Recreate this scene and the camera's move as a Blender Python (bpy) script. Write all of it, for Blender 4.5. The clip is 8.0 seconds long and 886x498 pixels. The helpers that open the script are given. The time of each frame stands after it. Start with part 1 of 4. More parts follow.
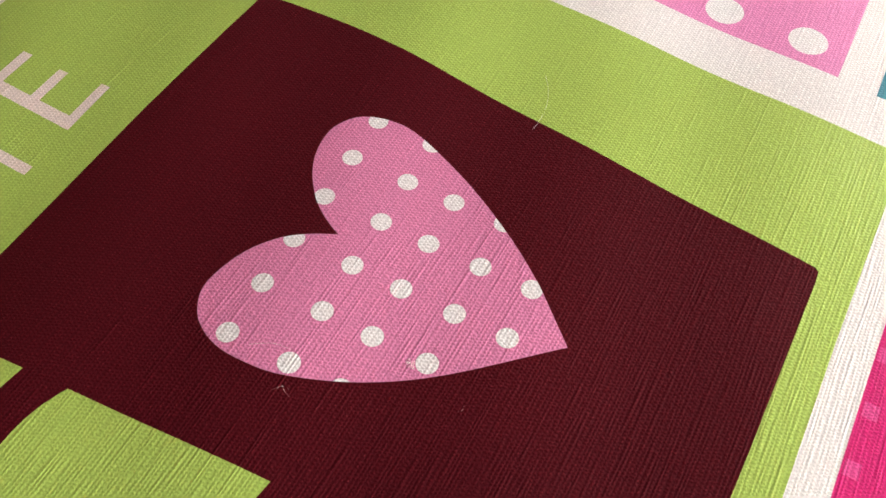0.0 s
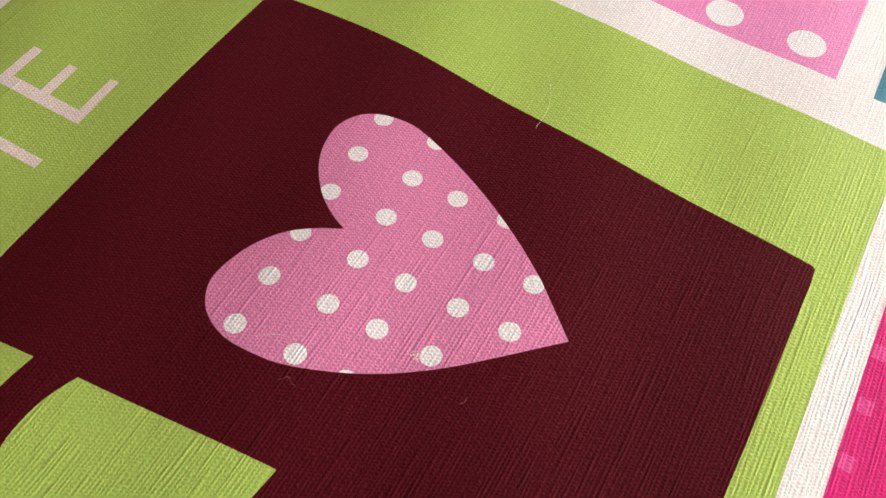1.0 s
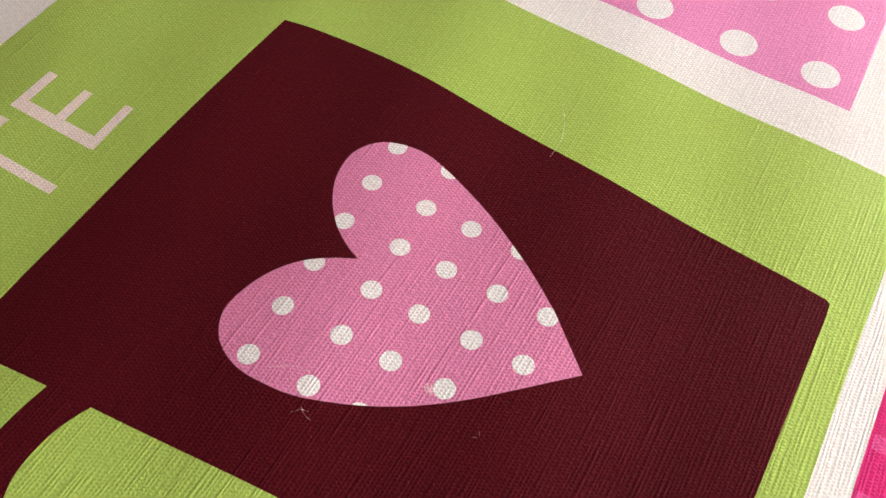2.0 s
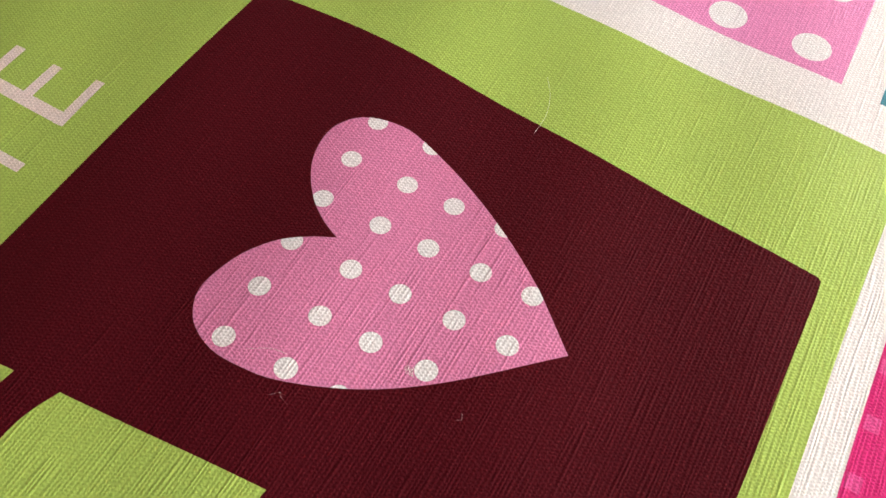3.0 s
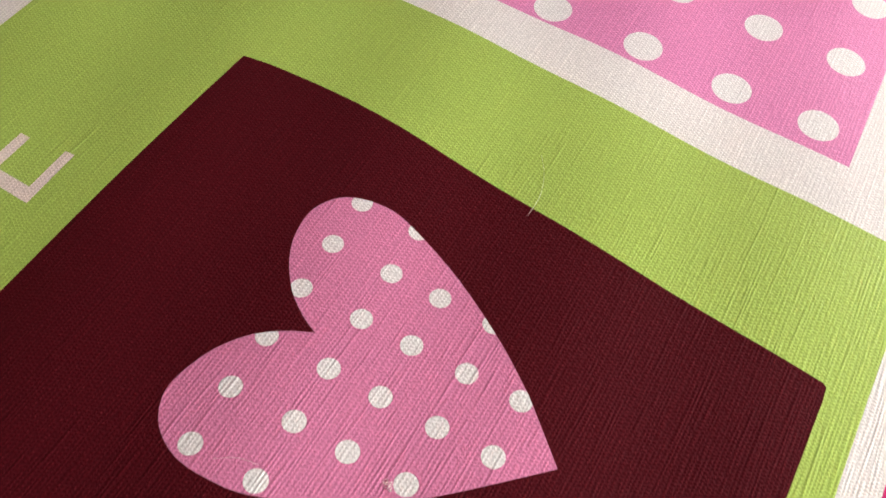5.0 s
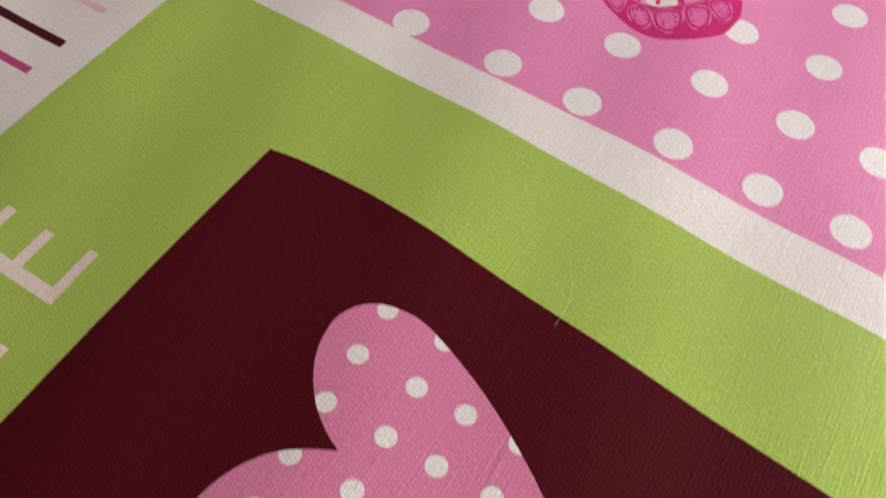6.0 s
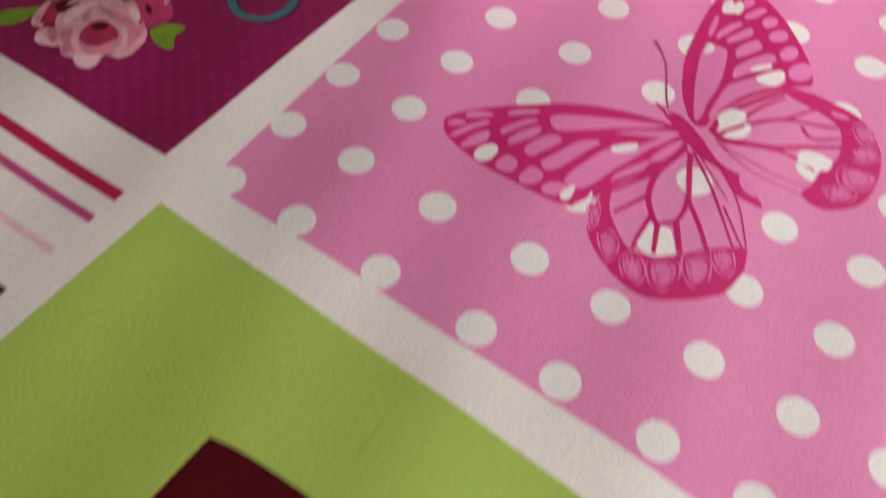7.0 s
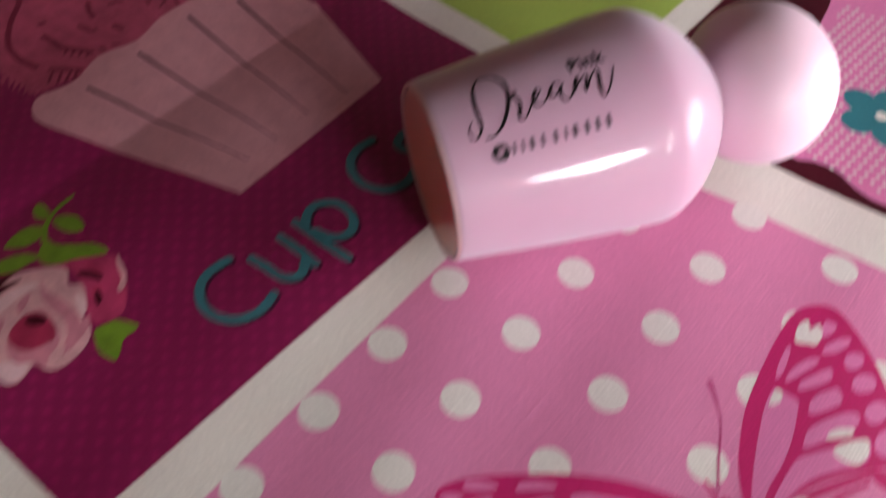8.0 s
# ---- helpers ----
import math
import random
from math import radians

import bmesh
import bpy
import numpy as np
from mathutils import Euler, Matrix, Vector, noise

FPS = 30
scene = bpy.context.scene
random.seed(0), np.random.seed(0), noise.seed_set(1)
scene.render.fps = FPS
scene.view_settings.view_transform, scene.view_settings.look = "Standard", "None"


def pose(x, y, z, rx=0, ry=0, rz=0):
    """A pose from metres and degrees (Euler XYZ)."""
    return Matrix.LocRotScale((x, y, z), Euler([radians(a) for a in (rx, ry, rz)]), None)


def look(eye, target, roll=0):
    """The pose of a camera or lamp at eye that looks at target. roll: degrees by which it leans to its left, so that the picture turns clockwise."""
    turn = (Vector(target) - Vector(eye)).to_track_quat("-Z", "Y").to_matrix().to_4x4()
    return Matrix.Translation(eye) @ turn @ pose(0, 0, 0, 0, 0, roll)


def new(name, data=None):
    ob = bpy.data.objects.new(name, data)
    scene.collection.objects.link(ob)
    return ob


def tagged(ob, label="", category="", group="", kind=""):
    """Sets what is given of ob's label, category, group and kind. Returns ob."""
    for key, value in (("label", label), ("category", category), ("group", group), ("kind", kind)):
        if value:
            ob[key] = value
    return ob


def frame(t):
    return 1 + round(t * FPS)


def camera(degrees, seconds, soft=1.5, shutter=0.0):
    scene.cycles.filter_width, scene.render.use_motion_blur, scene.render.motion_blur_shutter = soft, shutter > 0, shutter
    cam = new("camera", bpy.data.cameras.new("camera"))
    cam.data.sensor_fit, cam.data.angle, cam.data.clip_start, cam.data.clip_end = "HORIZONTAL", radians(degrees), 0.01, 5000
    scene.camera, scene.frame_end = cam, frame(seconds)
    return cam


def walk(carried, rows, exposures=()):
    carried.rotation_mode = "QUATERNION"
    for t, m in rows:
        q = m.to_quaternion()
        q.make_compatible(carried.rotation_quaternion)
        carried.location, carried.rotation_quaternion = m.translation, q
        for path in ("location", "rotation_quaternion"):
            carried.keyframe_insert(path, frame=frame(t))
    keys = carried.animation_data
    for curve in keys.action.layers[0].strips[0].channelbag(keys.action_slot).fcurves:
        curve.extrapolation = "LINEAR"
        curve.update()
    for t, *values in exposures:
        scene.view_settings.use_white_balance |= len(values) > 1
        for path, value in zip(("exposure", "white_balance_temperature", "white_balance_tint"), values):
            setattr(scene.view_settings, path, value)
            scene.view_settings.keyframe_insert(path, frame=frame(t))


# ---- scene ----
cam = camera(51.8, 8.0, 1.5, 0.5)
PATH = [
    (0, (0.11709, -0.15641, 0.12503), (0.06649, -0.05601, -0.04037), 2.7),
    (0.5, (0.11615, -0.15807, 0.12483), (0.06614, -0.05775, -0.04080), 3),
    (1, (0.11716, -0.15909, 0.12659), (0.06706, -0.05809, -0.03861), 3.5),
    (1.5, (0.11557, -0.15926, 0.12854), (0.06409, -0.05709, -0.03551), 3.8),
    (1.7, (0.11393, -0.15837, 0.12889), (0.06203, -0.05617, -0.03501), 3.7),
    (2.8, (0.11531, -0.15632, 0.12486), (0.06562, -0.05413, -0.03972), 4),
    (3, (0.11427, -0.15491, 0.12439), (0.06638, -0.05443, -0.04177), 4.5),
    (3.5, (0.11611, -0.15276, 0.12222), (0.06821, -0.05367, -0.04477), 4.6),
    (4, (0.11494, -0.15281, 0.12580), (0.06704, -0.05222, -0.04029), 5.2),
    (4.2, (0.11373, -0.15209, 0.12622), (0.06623, -0.05049, -0.03938), 5.5),
    (5.3, (0.10554, -0.13747, 0.12513), (0.05814, -0.03517, -0.04006), 6.2),
    (5.5, (0.10464, -0.13738, 0.12654), (0.05664, -0.03408, -0.03786), 6.2),
    (6, (0.09687, -0.12890, 0.13276), (0.04668, -0.02631, -0.03142), 6.3),
    (6.5, (0.09046, -0.11380, 0.14089), (0.03546, -0.01020, -0.02111), 5.9),
    (7, (0.08103, -0.08138, 0.14789), (0.02195, 0.02098, -0.01345), 5.4),
    (7.2, (0.07127, -0.06754, 0.15088), (0.01018, 0.03460, -0.00980), 5.6),
    (7.3, (0.06611, -0.06138, 0.15206), (0.00580, 0.04044, -0.00917), 6.4),
    (7.4, (0.06226, -0.05425, 0.15071), (-0.00031, 0.04800, -0.00693), 6.3),
    (7.5, (0.05645, -0.04651, 0.15538), (-0.00545, 0.05439, -0.00582), 6.9),
    (7.6, (0.05280, -0.04205, 0.15619), (-0.01005, 0.05961, -0.00547), 7.5),
    (7.7, (0.04948, -0.03581, 0.15535), (-0.01552, 0.06539, -0.00445), 6.9),
    (7.8, (0.04774, -0.03075, 0.15422), (-0.02041, 0.07153, -0.00383), 6.4),
    (7.9, (0.04416, -0.02338, 0.15348), (-0.02280, 0.07480, -0.00077), 6.1),
    (8, (0.04120, -0.01355, 0.15626), (-0.02811, 0.08696, -0.00215), 6.2),
]
EXPOSURES = [(0.0, 0.20), (4.0, 0.19), (5.5, 0.07), (6.0, -0.07), (6.5, -0.08), (7.0, -0.25), (7.5, -0.50), (8.0, -0.59)]
walk(cam, [(t, look(eye, target, roll)) for t, eye, target, roll in PATH], EXPOSURES)

# ---- daylight ----
world = bpy.data.worlds.new("sky")
scene.world = world
world.use_nodes = True
sky = world.node_tree.nodes.new("ShaderNodeTexSky")
sky.sky_type, sky.sun_disc = "NISHITA", False
sky.sun_elevation, sky.sun_rotation = radians(35), radians(60)
world.node_tree.links.new(sky.outputs[0], world.node_tree.nodes["Background"].inputs[0])
world.node_tree.nodes["Background"].inputs[1].default_value = 0.10

WALL_E = 0.58
WINDOWS = (   # y0, y1, z0, z1, daylight, colour, and the drawn parts of the curtain (y, z)
    (-0.245, -0.075, 0.12, 0.24, 7.6, (0.975, 0.985, 0.985), (((-0.245, 0.12), (-0.15, 0.12), (-0.245, 0.20)), ((-0.15, 0.12), (-0.075, 0.12), (-0.075, 0.195)), ((-0.245, 0.225), (-0.15, 0.235), (-0.075, 0.24), (-0.245, 0.24)))),
    (-0.035, 0.008, 0.15, 0.475, 3.6, (0.975, 0.985, 0.985), (((-0.035, 0.15), (0.008, 0.475), (-0.035, 0.475)), ((-0.035, 0.15), (0.008, 0.15), (0.008, 0.475), (0.005, 0.24)))),
)
WALL_NEAR = 0.30      # unseen wall step, added for a window placed to suit cloth and cap brightness
NEAR_FROM, NEAR_WINDOW = 0.15, (0.19, 0.53, 0.03, 0.19, 3.8, (1.0, 0.94, 0.97))
for y0, y1, z0, z1, watts, tint, drawn in WINDOWS:
    lamp = bpy.data.lights.new("window_daylight", "AREA")
    lamp.shape, lamp.size, lamp.size_y = "RECTANGLE", y1 - y0, z1 - z0
    lamp.energy, lamp.color = watts, tint
    day = new("window_daylight", lamp)
    day.matrix_world = look((WALL_E + 0.012, (y0 + y1) / 2, (z0 + z1) / 2), (0, (y0 + y1) / 2, (z0 + z1) / 2))
y0, y1, z0, z1, watts, tint = NEAR_WINDOW
lamp = bpy.data.lights.new("near_window_daylight", "AREA")
lamp.shape, lamp.size, lamp.size_y = "RECTANGLE", y1 - y0, z1 - z0
lamp.energy, lamp.color = watts, tint
day = new("near_window_daylight", lamp)
day.matrix_world = look((WALL_NEAR + 0.012, (y0 + y1) / 2, (z0 + z1) / 2), (-1, (y0 + y1) / 2, (z0 + z1) / 2))
# an unseen dimmer opening in the north wall, added as fill for the bottle's shadow
NX0, NX1, NZ0, NZ1, WALL_N = -0.80, -0.25, 0.15, 0.62, 0.95
lamp = bpy.data.lights.new("far_window_fill", "AREA")
lamp.shape, lamp.size, lamp.size_y = "RECTANGLE", NX1 - NX0, NZ1 - NZ0
lamp.energy, lamp.color = 0.34, (1.0, 0.86, 0.82)
day = new("far_window_fill", lamp)
day.matrix_world = look(((NX0 + NX1) / 2, WALL_N + 0.012, (NZ0 + NZ1) / 2), ((NX0 + NX1) / 2, 0, (NZ0 + NZ1) / 2))


# ---- materials ----
def nodes_of(name):
    m = bpy.data.materials.new(name)
    m.use_nodes = True
    t = m.node_tree
    return m, t, t.nodes["Principled BSDF"]


def add(t, kind, **inputs):
    n = t.nodes.new(kind)
    for key, value in inputs.items():
        n.inputs[key.replace("_", " ")].default_value = value
    return n


def math_node(t, op, a, b):
    n = t.nodes.new("ShaderNodeMath")
    n.operation = op
    for i, v in enumerate((a, b)):
        if isinstance(v, (int, float)):
            n.inputs[i].default_value = v
        else:
            t.links.new(v, n.inputs[i])
    return n.outputs[0]


THREAD = 0.00069   # pitch of the ribs of the weave
SPOT_PITCH = 0.0034   # of the faint spots in the purple print
CROSS = 0.00064    # pitch of the finer threads across them


def fabric(name, rgb, rough=0.50, weave_shade=0.15, relief=1.0, spec=0.3, spots=0.0, glints=0.0, wash=0.0):
    """Printed, lightly coated linen-weave cloth: ribs along y of uneven thickness, tied down by finer threads across."""
    m, t, b = nodes_of(name)
    geo = t.nodes.new("ShaderNodeNewGeometry")
    place = geo.outputs["Position"]

    def clouds(sx, sy, detail=2.0, shift=0.0, rough=0.55):
        mp = add(t, "ShaderNodeMapping", Scale=(sx, sy, 1.0), Location=(shift, 0.7 * shift, 0.0))
        n = add(t, "ShaderNodeTexNoise", Scale=1.0, Detail=detail, Roughness=rough)
        t.links.new(place, mp.inputs["Vector"])
        t.links.new(mp.outputs[0], n.inputs["Vector"])
        return n.outputs["Fac"]

    def op(kind, a, b=0.0):
        return math_node(t, kind, a, b)

    axes = t.nodes.new("ShaderNodeSeparateXYZ")
    t.links.new(place, axes.inputs[0])
    # threads wander a little from side to side
    sway = op("MULTIPLY", op("SUBTRACT", clouds(500.0, 40.0, 1.0), 0.5), 1.5)
    lag = op("MULTIPLY", op("SUBTRACT", clouds(260.0, 380.0, 2.0, 5.0), 0.5), 1.5)
    u = op("ADD", op("DIVIDE", axes.outputs["X"], THREAD), sway)
    w = op("ADD", op("DIVIDE", axes.outputs["Y"], CROSS), lag)
    rib = op("ADD", op("MULTIPLY", op("COSINE", op("MULTIPLY", u, 2 * math.pi)), 0.5), 0.5)
    tie = op("COSINE", op("MULTIPLY", w, 2 * math.pi))
    groove = op("SUBTRACT", 1.0, rib)
    # in every second groove the cross threads pass under: pits there, ties between them
    pit = op("MULTIPLY", groove, op("ADD", op("MULTIPLY", op("MULTIPLY", op("SINE", op("MULTIPLY", u, math.pi)), tie), 0.5), 0.5))
    bead = op("MULTIPLY", rib, op("MULTIPLY", op("COSINE", op("MULTIPLY", u, math.pi)), tie))
    long_yarn = clouds(1.3 / THREAD, 60.0, 1.0, 3.1, 0.4)
    short_yarn = clouds(0.80 / THREAD, 190.0, 2.0, 9.0)
    cell = clouds(0.75 / THREAD, 0.75 / CROSS, 2.0, 1.7, 0.6)
    fuzz = clouds(2.6 / THREAD, 2.2 / CROSS, 2.0, 4.0, 0.6)
    blotch = add(t, "ShaderNodeTexNoise", Scale=38.0, Detail=4.0, Roughness=0.6)
    t.links.new(place, blotch.inputs["Vector"])
    pit = op("MULTIPLY", op("POWER", pit, 1.5), op("MAXIMUM", op("ADD", op("MULTIPLY", op("SUBTRACT", cell, 0.5), 5.0), 1.0), 0.0))
    slub = op("MAXIMUM", op("SUBTRACT", long_yarn, 0.60), 0.0)
    uneven = op("MAXIMUM", op("ADD", op("MULTIPLY", op("SUBTRACT", short_yarn, 0.5), 1.3), 0.55), 0.05)
    h = op("ADD", op("MULTIPLY", rib, uneven), op("MULTIPLY", bead, 0.42))
    h = op("SUBTRACT", h, op("MULTIPLY", pit, 0.50))
    h = op("ADD", h, op("MULTIPLY", op("MULTIPLY", slub, rib), 4.0))
    h = op("ADD", h, op("MULTIPLY", op("SUBTRACT", cell, 0.5), 2.9))
    h = op("ADD", h, op("MULTIPLY", op("SUBTRACT", fuzz, 0.5), 0.9))
    # here and there a thick yarn stands out over a long stretch
    thick = op("MAXIMUM", op("SUBTRACT", clouds(0.5 / THREAD, 90.0, 2.0, 6.3, 0.5), 0.53), 0.0)
    relief_h = op("ADD", h, op("MULTIPLY", op("MULTIPLY", thick, op("ADD", rib, 0.8)), 5.2))
    bump = add(t, "ShaderNodeBump", Strength=0.36 * relief, Distance=0.00010)
    t.links.new(relief_h, bump.inputs["Height"])
    t.links.new(bump.outputs[0], b.inputs["Normal"])
    # shade of the weave put into the colour: paler crowns, darker pits
    v = op("ADD", op("MULTIPLY", op("SUBTRACT", op("SUBTRACT", h, op("MULTIPLY", pit, 0.25)), 0.2), weave_shade), op("MULTIPLY", blotch.outputs["Fac"], 0.14))
    v = op("ADD", v, 0.93)
    if spots:
        # faint woven spots in staggered rows
        turn = add(t, "ShaderNodeMapping", Rotation=(0.0, 0.0, radians(45.0)))
        t.links.new(place, turn.inputs["Vector"])
        dots = [add(t, "ShaderNodeTexWave", Scale=2 * math.pi / 20 / SPOT_PITCH, Distortion=0.5, Detail_Scale=0.5) for k in range(2)]
        for d, way in zip(dots, ("X", "Y")):
            d.bands_direction = way
            t.links.new(turn.outputs[0], d.inputs["Vector"])
        prod = op("POWER", op("MULTIPLY", dots[0].outputs["Fac"], dots[1].outputs["Fac"]), 2.0)
        v = op("ADD", v, op("MULTIPLY", op("MULTIPLY", prod, blotch.outputs["Fac"]), spots))
    if wash:
        # uneven ink, as in a hand-painted print
        tone = add(t, "ShaderNodeTexNoise", Scale=240.0, Detail=2.0, Roughness=0.45)
        t.links.new(place, tone.inputs["Vector"])
        v = op("ADD", v, op("MULTIPLY", op("SUBTRACT", tone.outputs["Fac"], 0.5), wash))
    mix = t.nodes.new("ShaderNodeVectorMath")
    mix.operation = "MULTIPLY_ADD"
    mix.inputs[0].default_value = rgb
    mix.inputs[2].default_value = (0.0, 0.0, 0.0)
    t.links.new(op("MAXIMUM", v, 0.25), mix.inputs[1])
    if glints:
        # glints of coated fibres, painted into the dark ink as paler reddish specks
        glint = op("MULTIPLY", op("MAXIMUM", op("SUBTRACT", fuzz, 0.61), 0.0), op("ADD", op("MULTIPLY", rib, 0.8), 0.2))
        tint = t.nodes.new("ShaderNodeVectorMath")
        tint.operation = "SCALE"
        tint.inputs[0].default_value = (glints, 0.22 * glints, 0.25 * glints)
        t.links.new(glint, tint.inputs["Scale"])
        t.links.new(tint.outputs[0], mix.inputs[2])
    t.links.new(mix.outputs[0], b.inputs["Base Color"])
    t.links.new(op("ADD", op("MULTIPLY", cell, 0.2), rough - 0.1), b.inputs["Roughness"])
    b.inputs["Specular IOR Level"].default_value = spec
    return m


def glossy(name, rgb, rough=0.12, coat=0.6, subsurface=0.0, spec=0.5, bleed=(0.016, 0.005, 0.006), pearl=0.0):
    m, t, b = nodes_of(name)
    geo = t.nodes.new("ShaderNodeNewGeometry")
    n1 = add(t, "ShaderNodeTexNoise", Scale=90.0, Detail=3.0)
    n2 = add(t, "ShaderNodeTexNoise", Scale=900.0, Detail=2.0)
    for n in (n1, n2):
        t.links.new(geo.outputs["Position"], n.inputs["Vector"])
    v = math_node(t, "ADD", math_node(t, "MULTIPLY", n1.outputs["Fac"], 0.06), 0.97)
    mix = t.nodes.new("ShaderNodeVectorMath")
    mix.operation = "SCALE"
    mix.inputs[0].default_value = rgb
    t.links.new(v, mix.inputs["Scale"])
    t.links.new(mix.outputs[0], b.inputs["Base Color"])
    t.links.new(math_node(t, "ADD", math_node(t, "MULTIPLY", n2.outputs["Fac"], 0.06), rough - 0.03), b.inputs["Roughness"])
    b.inputs["Coat Weight"].default_value = coat
    b.inputs["Coat Roughness"].default_value = 0.05
    b.inputs["Specular IOR Level"].default_value = spec
    if pearl:
        b.inputs["Sheen Weight"].default_value = pearl
        b.inputs["Sheen Roughness"].default_value = 0.7
        b.inputs["Sheen Tint"].default_value = (0.84, 0.90, 1.0, 1.0)
    if subsurface:
        b.inputs["Subsurface Weight"].default_value = subsurface
        b.inputs["Subsurface Radius"].default_value = bleed
        b.inputs["Subsurface Scale"].default_value = 1.0
    return m


def plain(name, rgb, rough=0.7, scale=6.0, amount=0.2, stretch=(1, 1, 1)):
    m, t, b = nodes_of(name)
    tex = t.nodes.new("ShaderNodeTexCoord")
    mp = add(t, "ShaderNodeMapping", Scale=stretch)
    t.links.new(tex.outputs["Object"], mp.inputs["Vector"])
    n1 = add(t, "ShaderNodeTexNoise", Scale=scale, Detail=5.0)
    n2 = add(t, "ShaderNodeTexNoise", Scale=scale * 14, Detail=3.0)
    for n in (n1, n2):
        t.links.new(mp.outputs[0], n.inputs["Vector"])
    v = math_node(t, "ADD", math_node(t, "MULTIPLY", n1.outputs["Fac"], amount), math_node(t, "MULTIPLY", n2.outputs["Fac"], amount * 0.5))
    v = math_node(t, "ADD", v, 1.0 - 0.75 * amount)
    mix = t.nodes.new("ShaderNodeVectorMath")
    mix.operation = "SCALE"
    mix.inputs[0].default_value = rgb
    t.links.new(v, mix.inputs["Scale"])
    t.links.new(mix.outputs[0], b.inputs["Base Color"])
    bump = add(t, "ShaderNodeBump", Strength=0.15, Distance=0.002)
    t.links.new(n2.outputs["Fac"], bump.inputs["Height"])
    t.links.new(bump.outputs[0], b.inputs["Normal"])
    b.inputs["Roughness"].default_value = rough
    return m


WHITE = fabric("cloth_white", (0.735, 0.70, 0.65), relief=0.95)
LIME = fabric("print_lime", (0.355, 0.485, 0.092), relief=1.0)
BROWN = fabric("print_brown", (0.062, 0.0032, 0.0062), 0.6, 0.24, 1.1, 0.07, glints=1.2)
PINK = fabric("print_pink", (0.67, 0.225, 0.415), relief=1.1)
HEART = fabric("print_heart_pink", (0.61, 0.193, 0.33), relief=1.1)
CELL = fabric("print_wing_pink", (0.68, 0.20, 0.42))
DOT = fabric("print_dot_white", (0.73, 0.71, 0.67))
CELL_DEEP = fabric("print_deep_wing_pink", (0.64, 0.15, 0.36), wash=0.7)
CRIMSON = fabric("print_crimson", (0.52, 0.014, 0.14))
PURPLE = fabric("print_purple", (0.215, 0.0080, 0.070), spots=0.65)
HOT = fabric("print_hot_pink", (0.56, 0.010, 0.135))
HOT_LIGHT = fabric("print_hot_pink_light", (0.62, 0.06, 0.22))
TEAL = fabric("print_teal", (0.035, 0.195, 0.24))
TEAL_PALE = fabric("print_grey_teal", (0.038, 0.155, 0.182))
INK = fabric("print_letter_shadow", (0.05, 0.006, 0.03))
CREAM = fabric("print_cream_letter", (0.74, 0.62, 0.56))
MAGENTA = fabric("print_magenta", (0.46, 0.06, 0.19))
SCARLET = fabric("print_scarlet", (0.40, 0.010, 0.07))
ROSE_PALE = fabric("print_pale_rose", (0.62, 0.33, 0.36), wash=0.8)
ROSE_LIGHT = fabric("print_light_rose", (0.72, 0.47, 0.51), wash=0.5)
ROSE_RED = fabric("print_red_rose", (0.44, 0.04, 0.125), wash=1.0)
ROSE_DEEP = fabric("print_deep_rose", (0.36, 0.025, 0.08), wash=0.8)
ROSE_DUSK = fabric("print_dusky_rose", (0.52, 0.19, 0.25), wash=0.8)
MAROON = fabric("print_maroon", (0.062, 0.005, 0.013), spec=0.14, glints=0.4)
LEAF = fabric("print_leaf", (0.145, 0.255, 0.02), wash=0.8)
CASE = fabric("print_cupcake_case", (0.53, 0.245, 0.29), wash=0.35)
SCRIBBLE = fabric("print_frosting_scribble", (0.17, 0.012, 0.04))
FROST = fabric("print_frosting", (0.37, 0.06, 0.12), wash=0.8)
GLASS_PINK = glossy("bottle_pink_lacquer", (0.54, 0.288, 0.415), 0.50, 0.52, 0.35, spec=0.5, bleed=(0.020, 0.012, 0.016), pearl=0.5)
CAP_PINK = glossy("cap_pink_plastic", (0.84, 0.57, 0.70), 0.45, 0.12, 0.15, spec=0.5, bleed=(0.008, 0.004, 0.004), pearl=0.3)
BASE_CORAL = glossy("bottle_coral_base", (1.0, 0.33, 0.27), 0.30, 0.30, 0.8)
RIM_GLASS = glossy("foot_rim_glass", (0.74, 0.47, 0.50), 0.22, 0.2)
BLACK_INK = glossy("black_print", (0.012, 0.010, 0.012), 0.3, 0.0)
SILVER = glossy("collar_rose_metal", (0.70, 0.45, 0.48), 0.18, 0.0)
FIBRE = plain("pale_fibre", (0.88, 0.84, 0.76), 0.5, 400.0)
WALL_PAINT = plain("wall_paint", (0.50, 0.30, 0.235), 0.85, 3.0, 0.10)
DARK_PAINT = plain("brown_wall_paint", (0.58, 0.34, 0.25), 0.85, 3.0, 0.10)
CEILING_PAINT = plain("ceiling_paint", (0.30, 0.17, 0.125), 0.9, 3.0, 0.06)
FLOOR_WOOD = plain("floor_wood", (0.24, 0.15, 0.09), 0.45, 4.0, 0.5, (1, 9, 1))
TABLE_WOOD = plain("table_wood", (0.30, 0.18, 0.10), 0.4, 5.0, 0.5, (9, 1, 1))
FRAME_WHITE = plain("window_frame_white", (0.80, 0.80, 0.78), 0.35, 6.0, 0.05)


# ---- building helpers ----
MM = 0.001
STEP = 0.00125


def fold(x, y):
    """One pressed-in crease that crosses the purple panel."""
    d = x + 0.1025
    return -0.0010 * math.exp(-abs(d) / (0.0065 if d < 0 else 0.019))


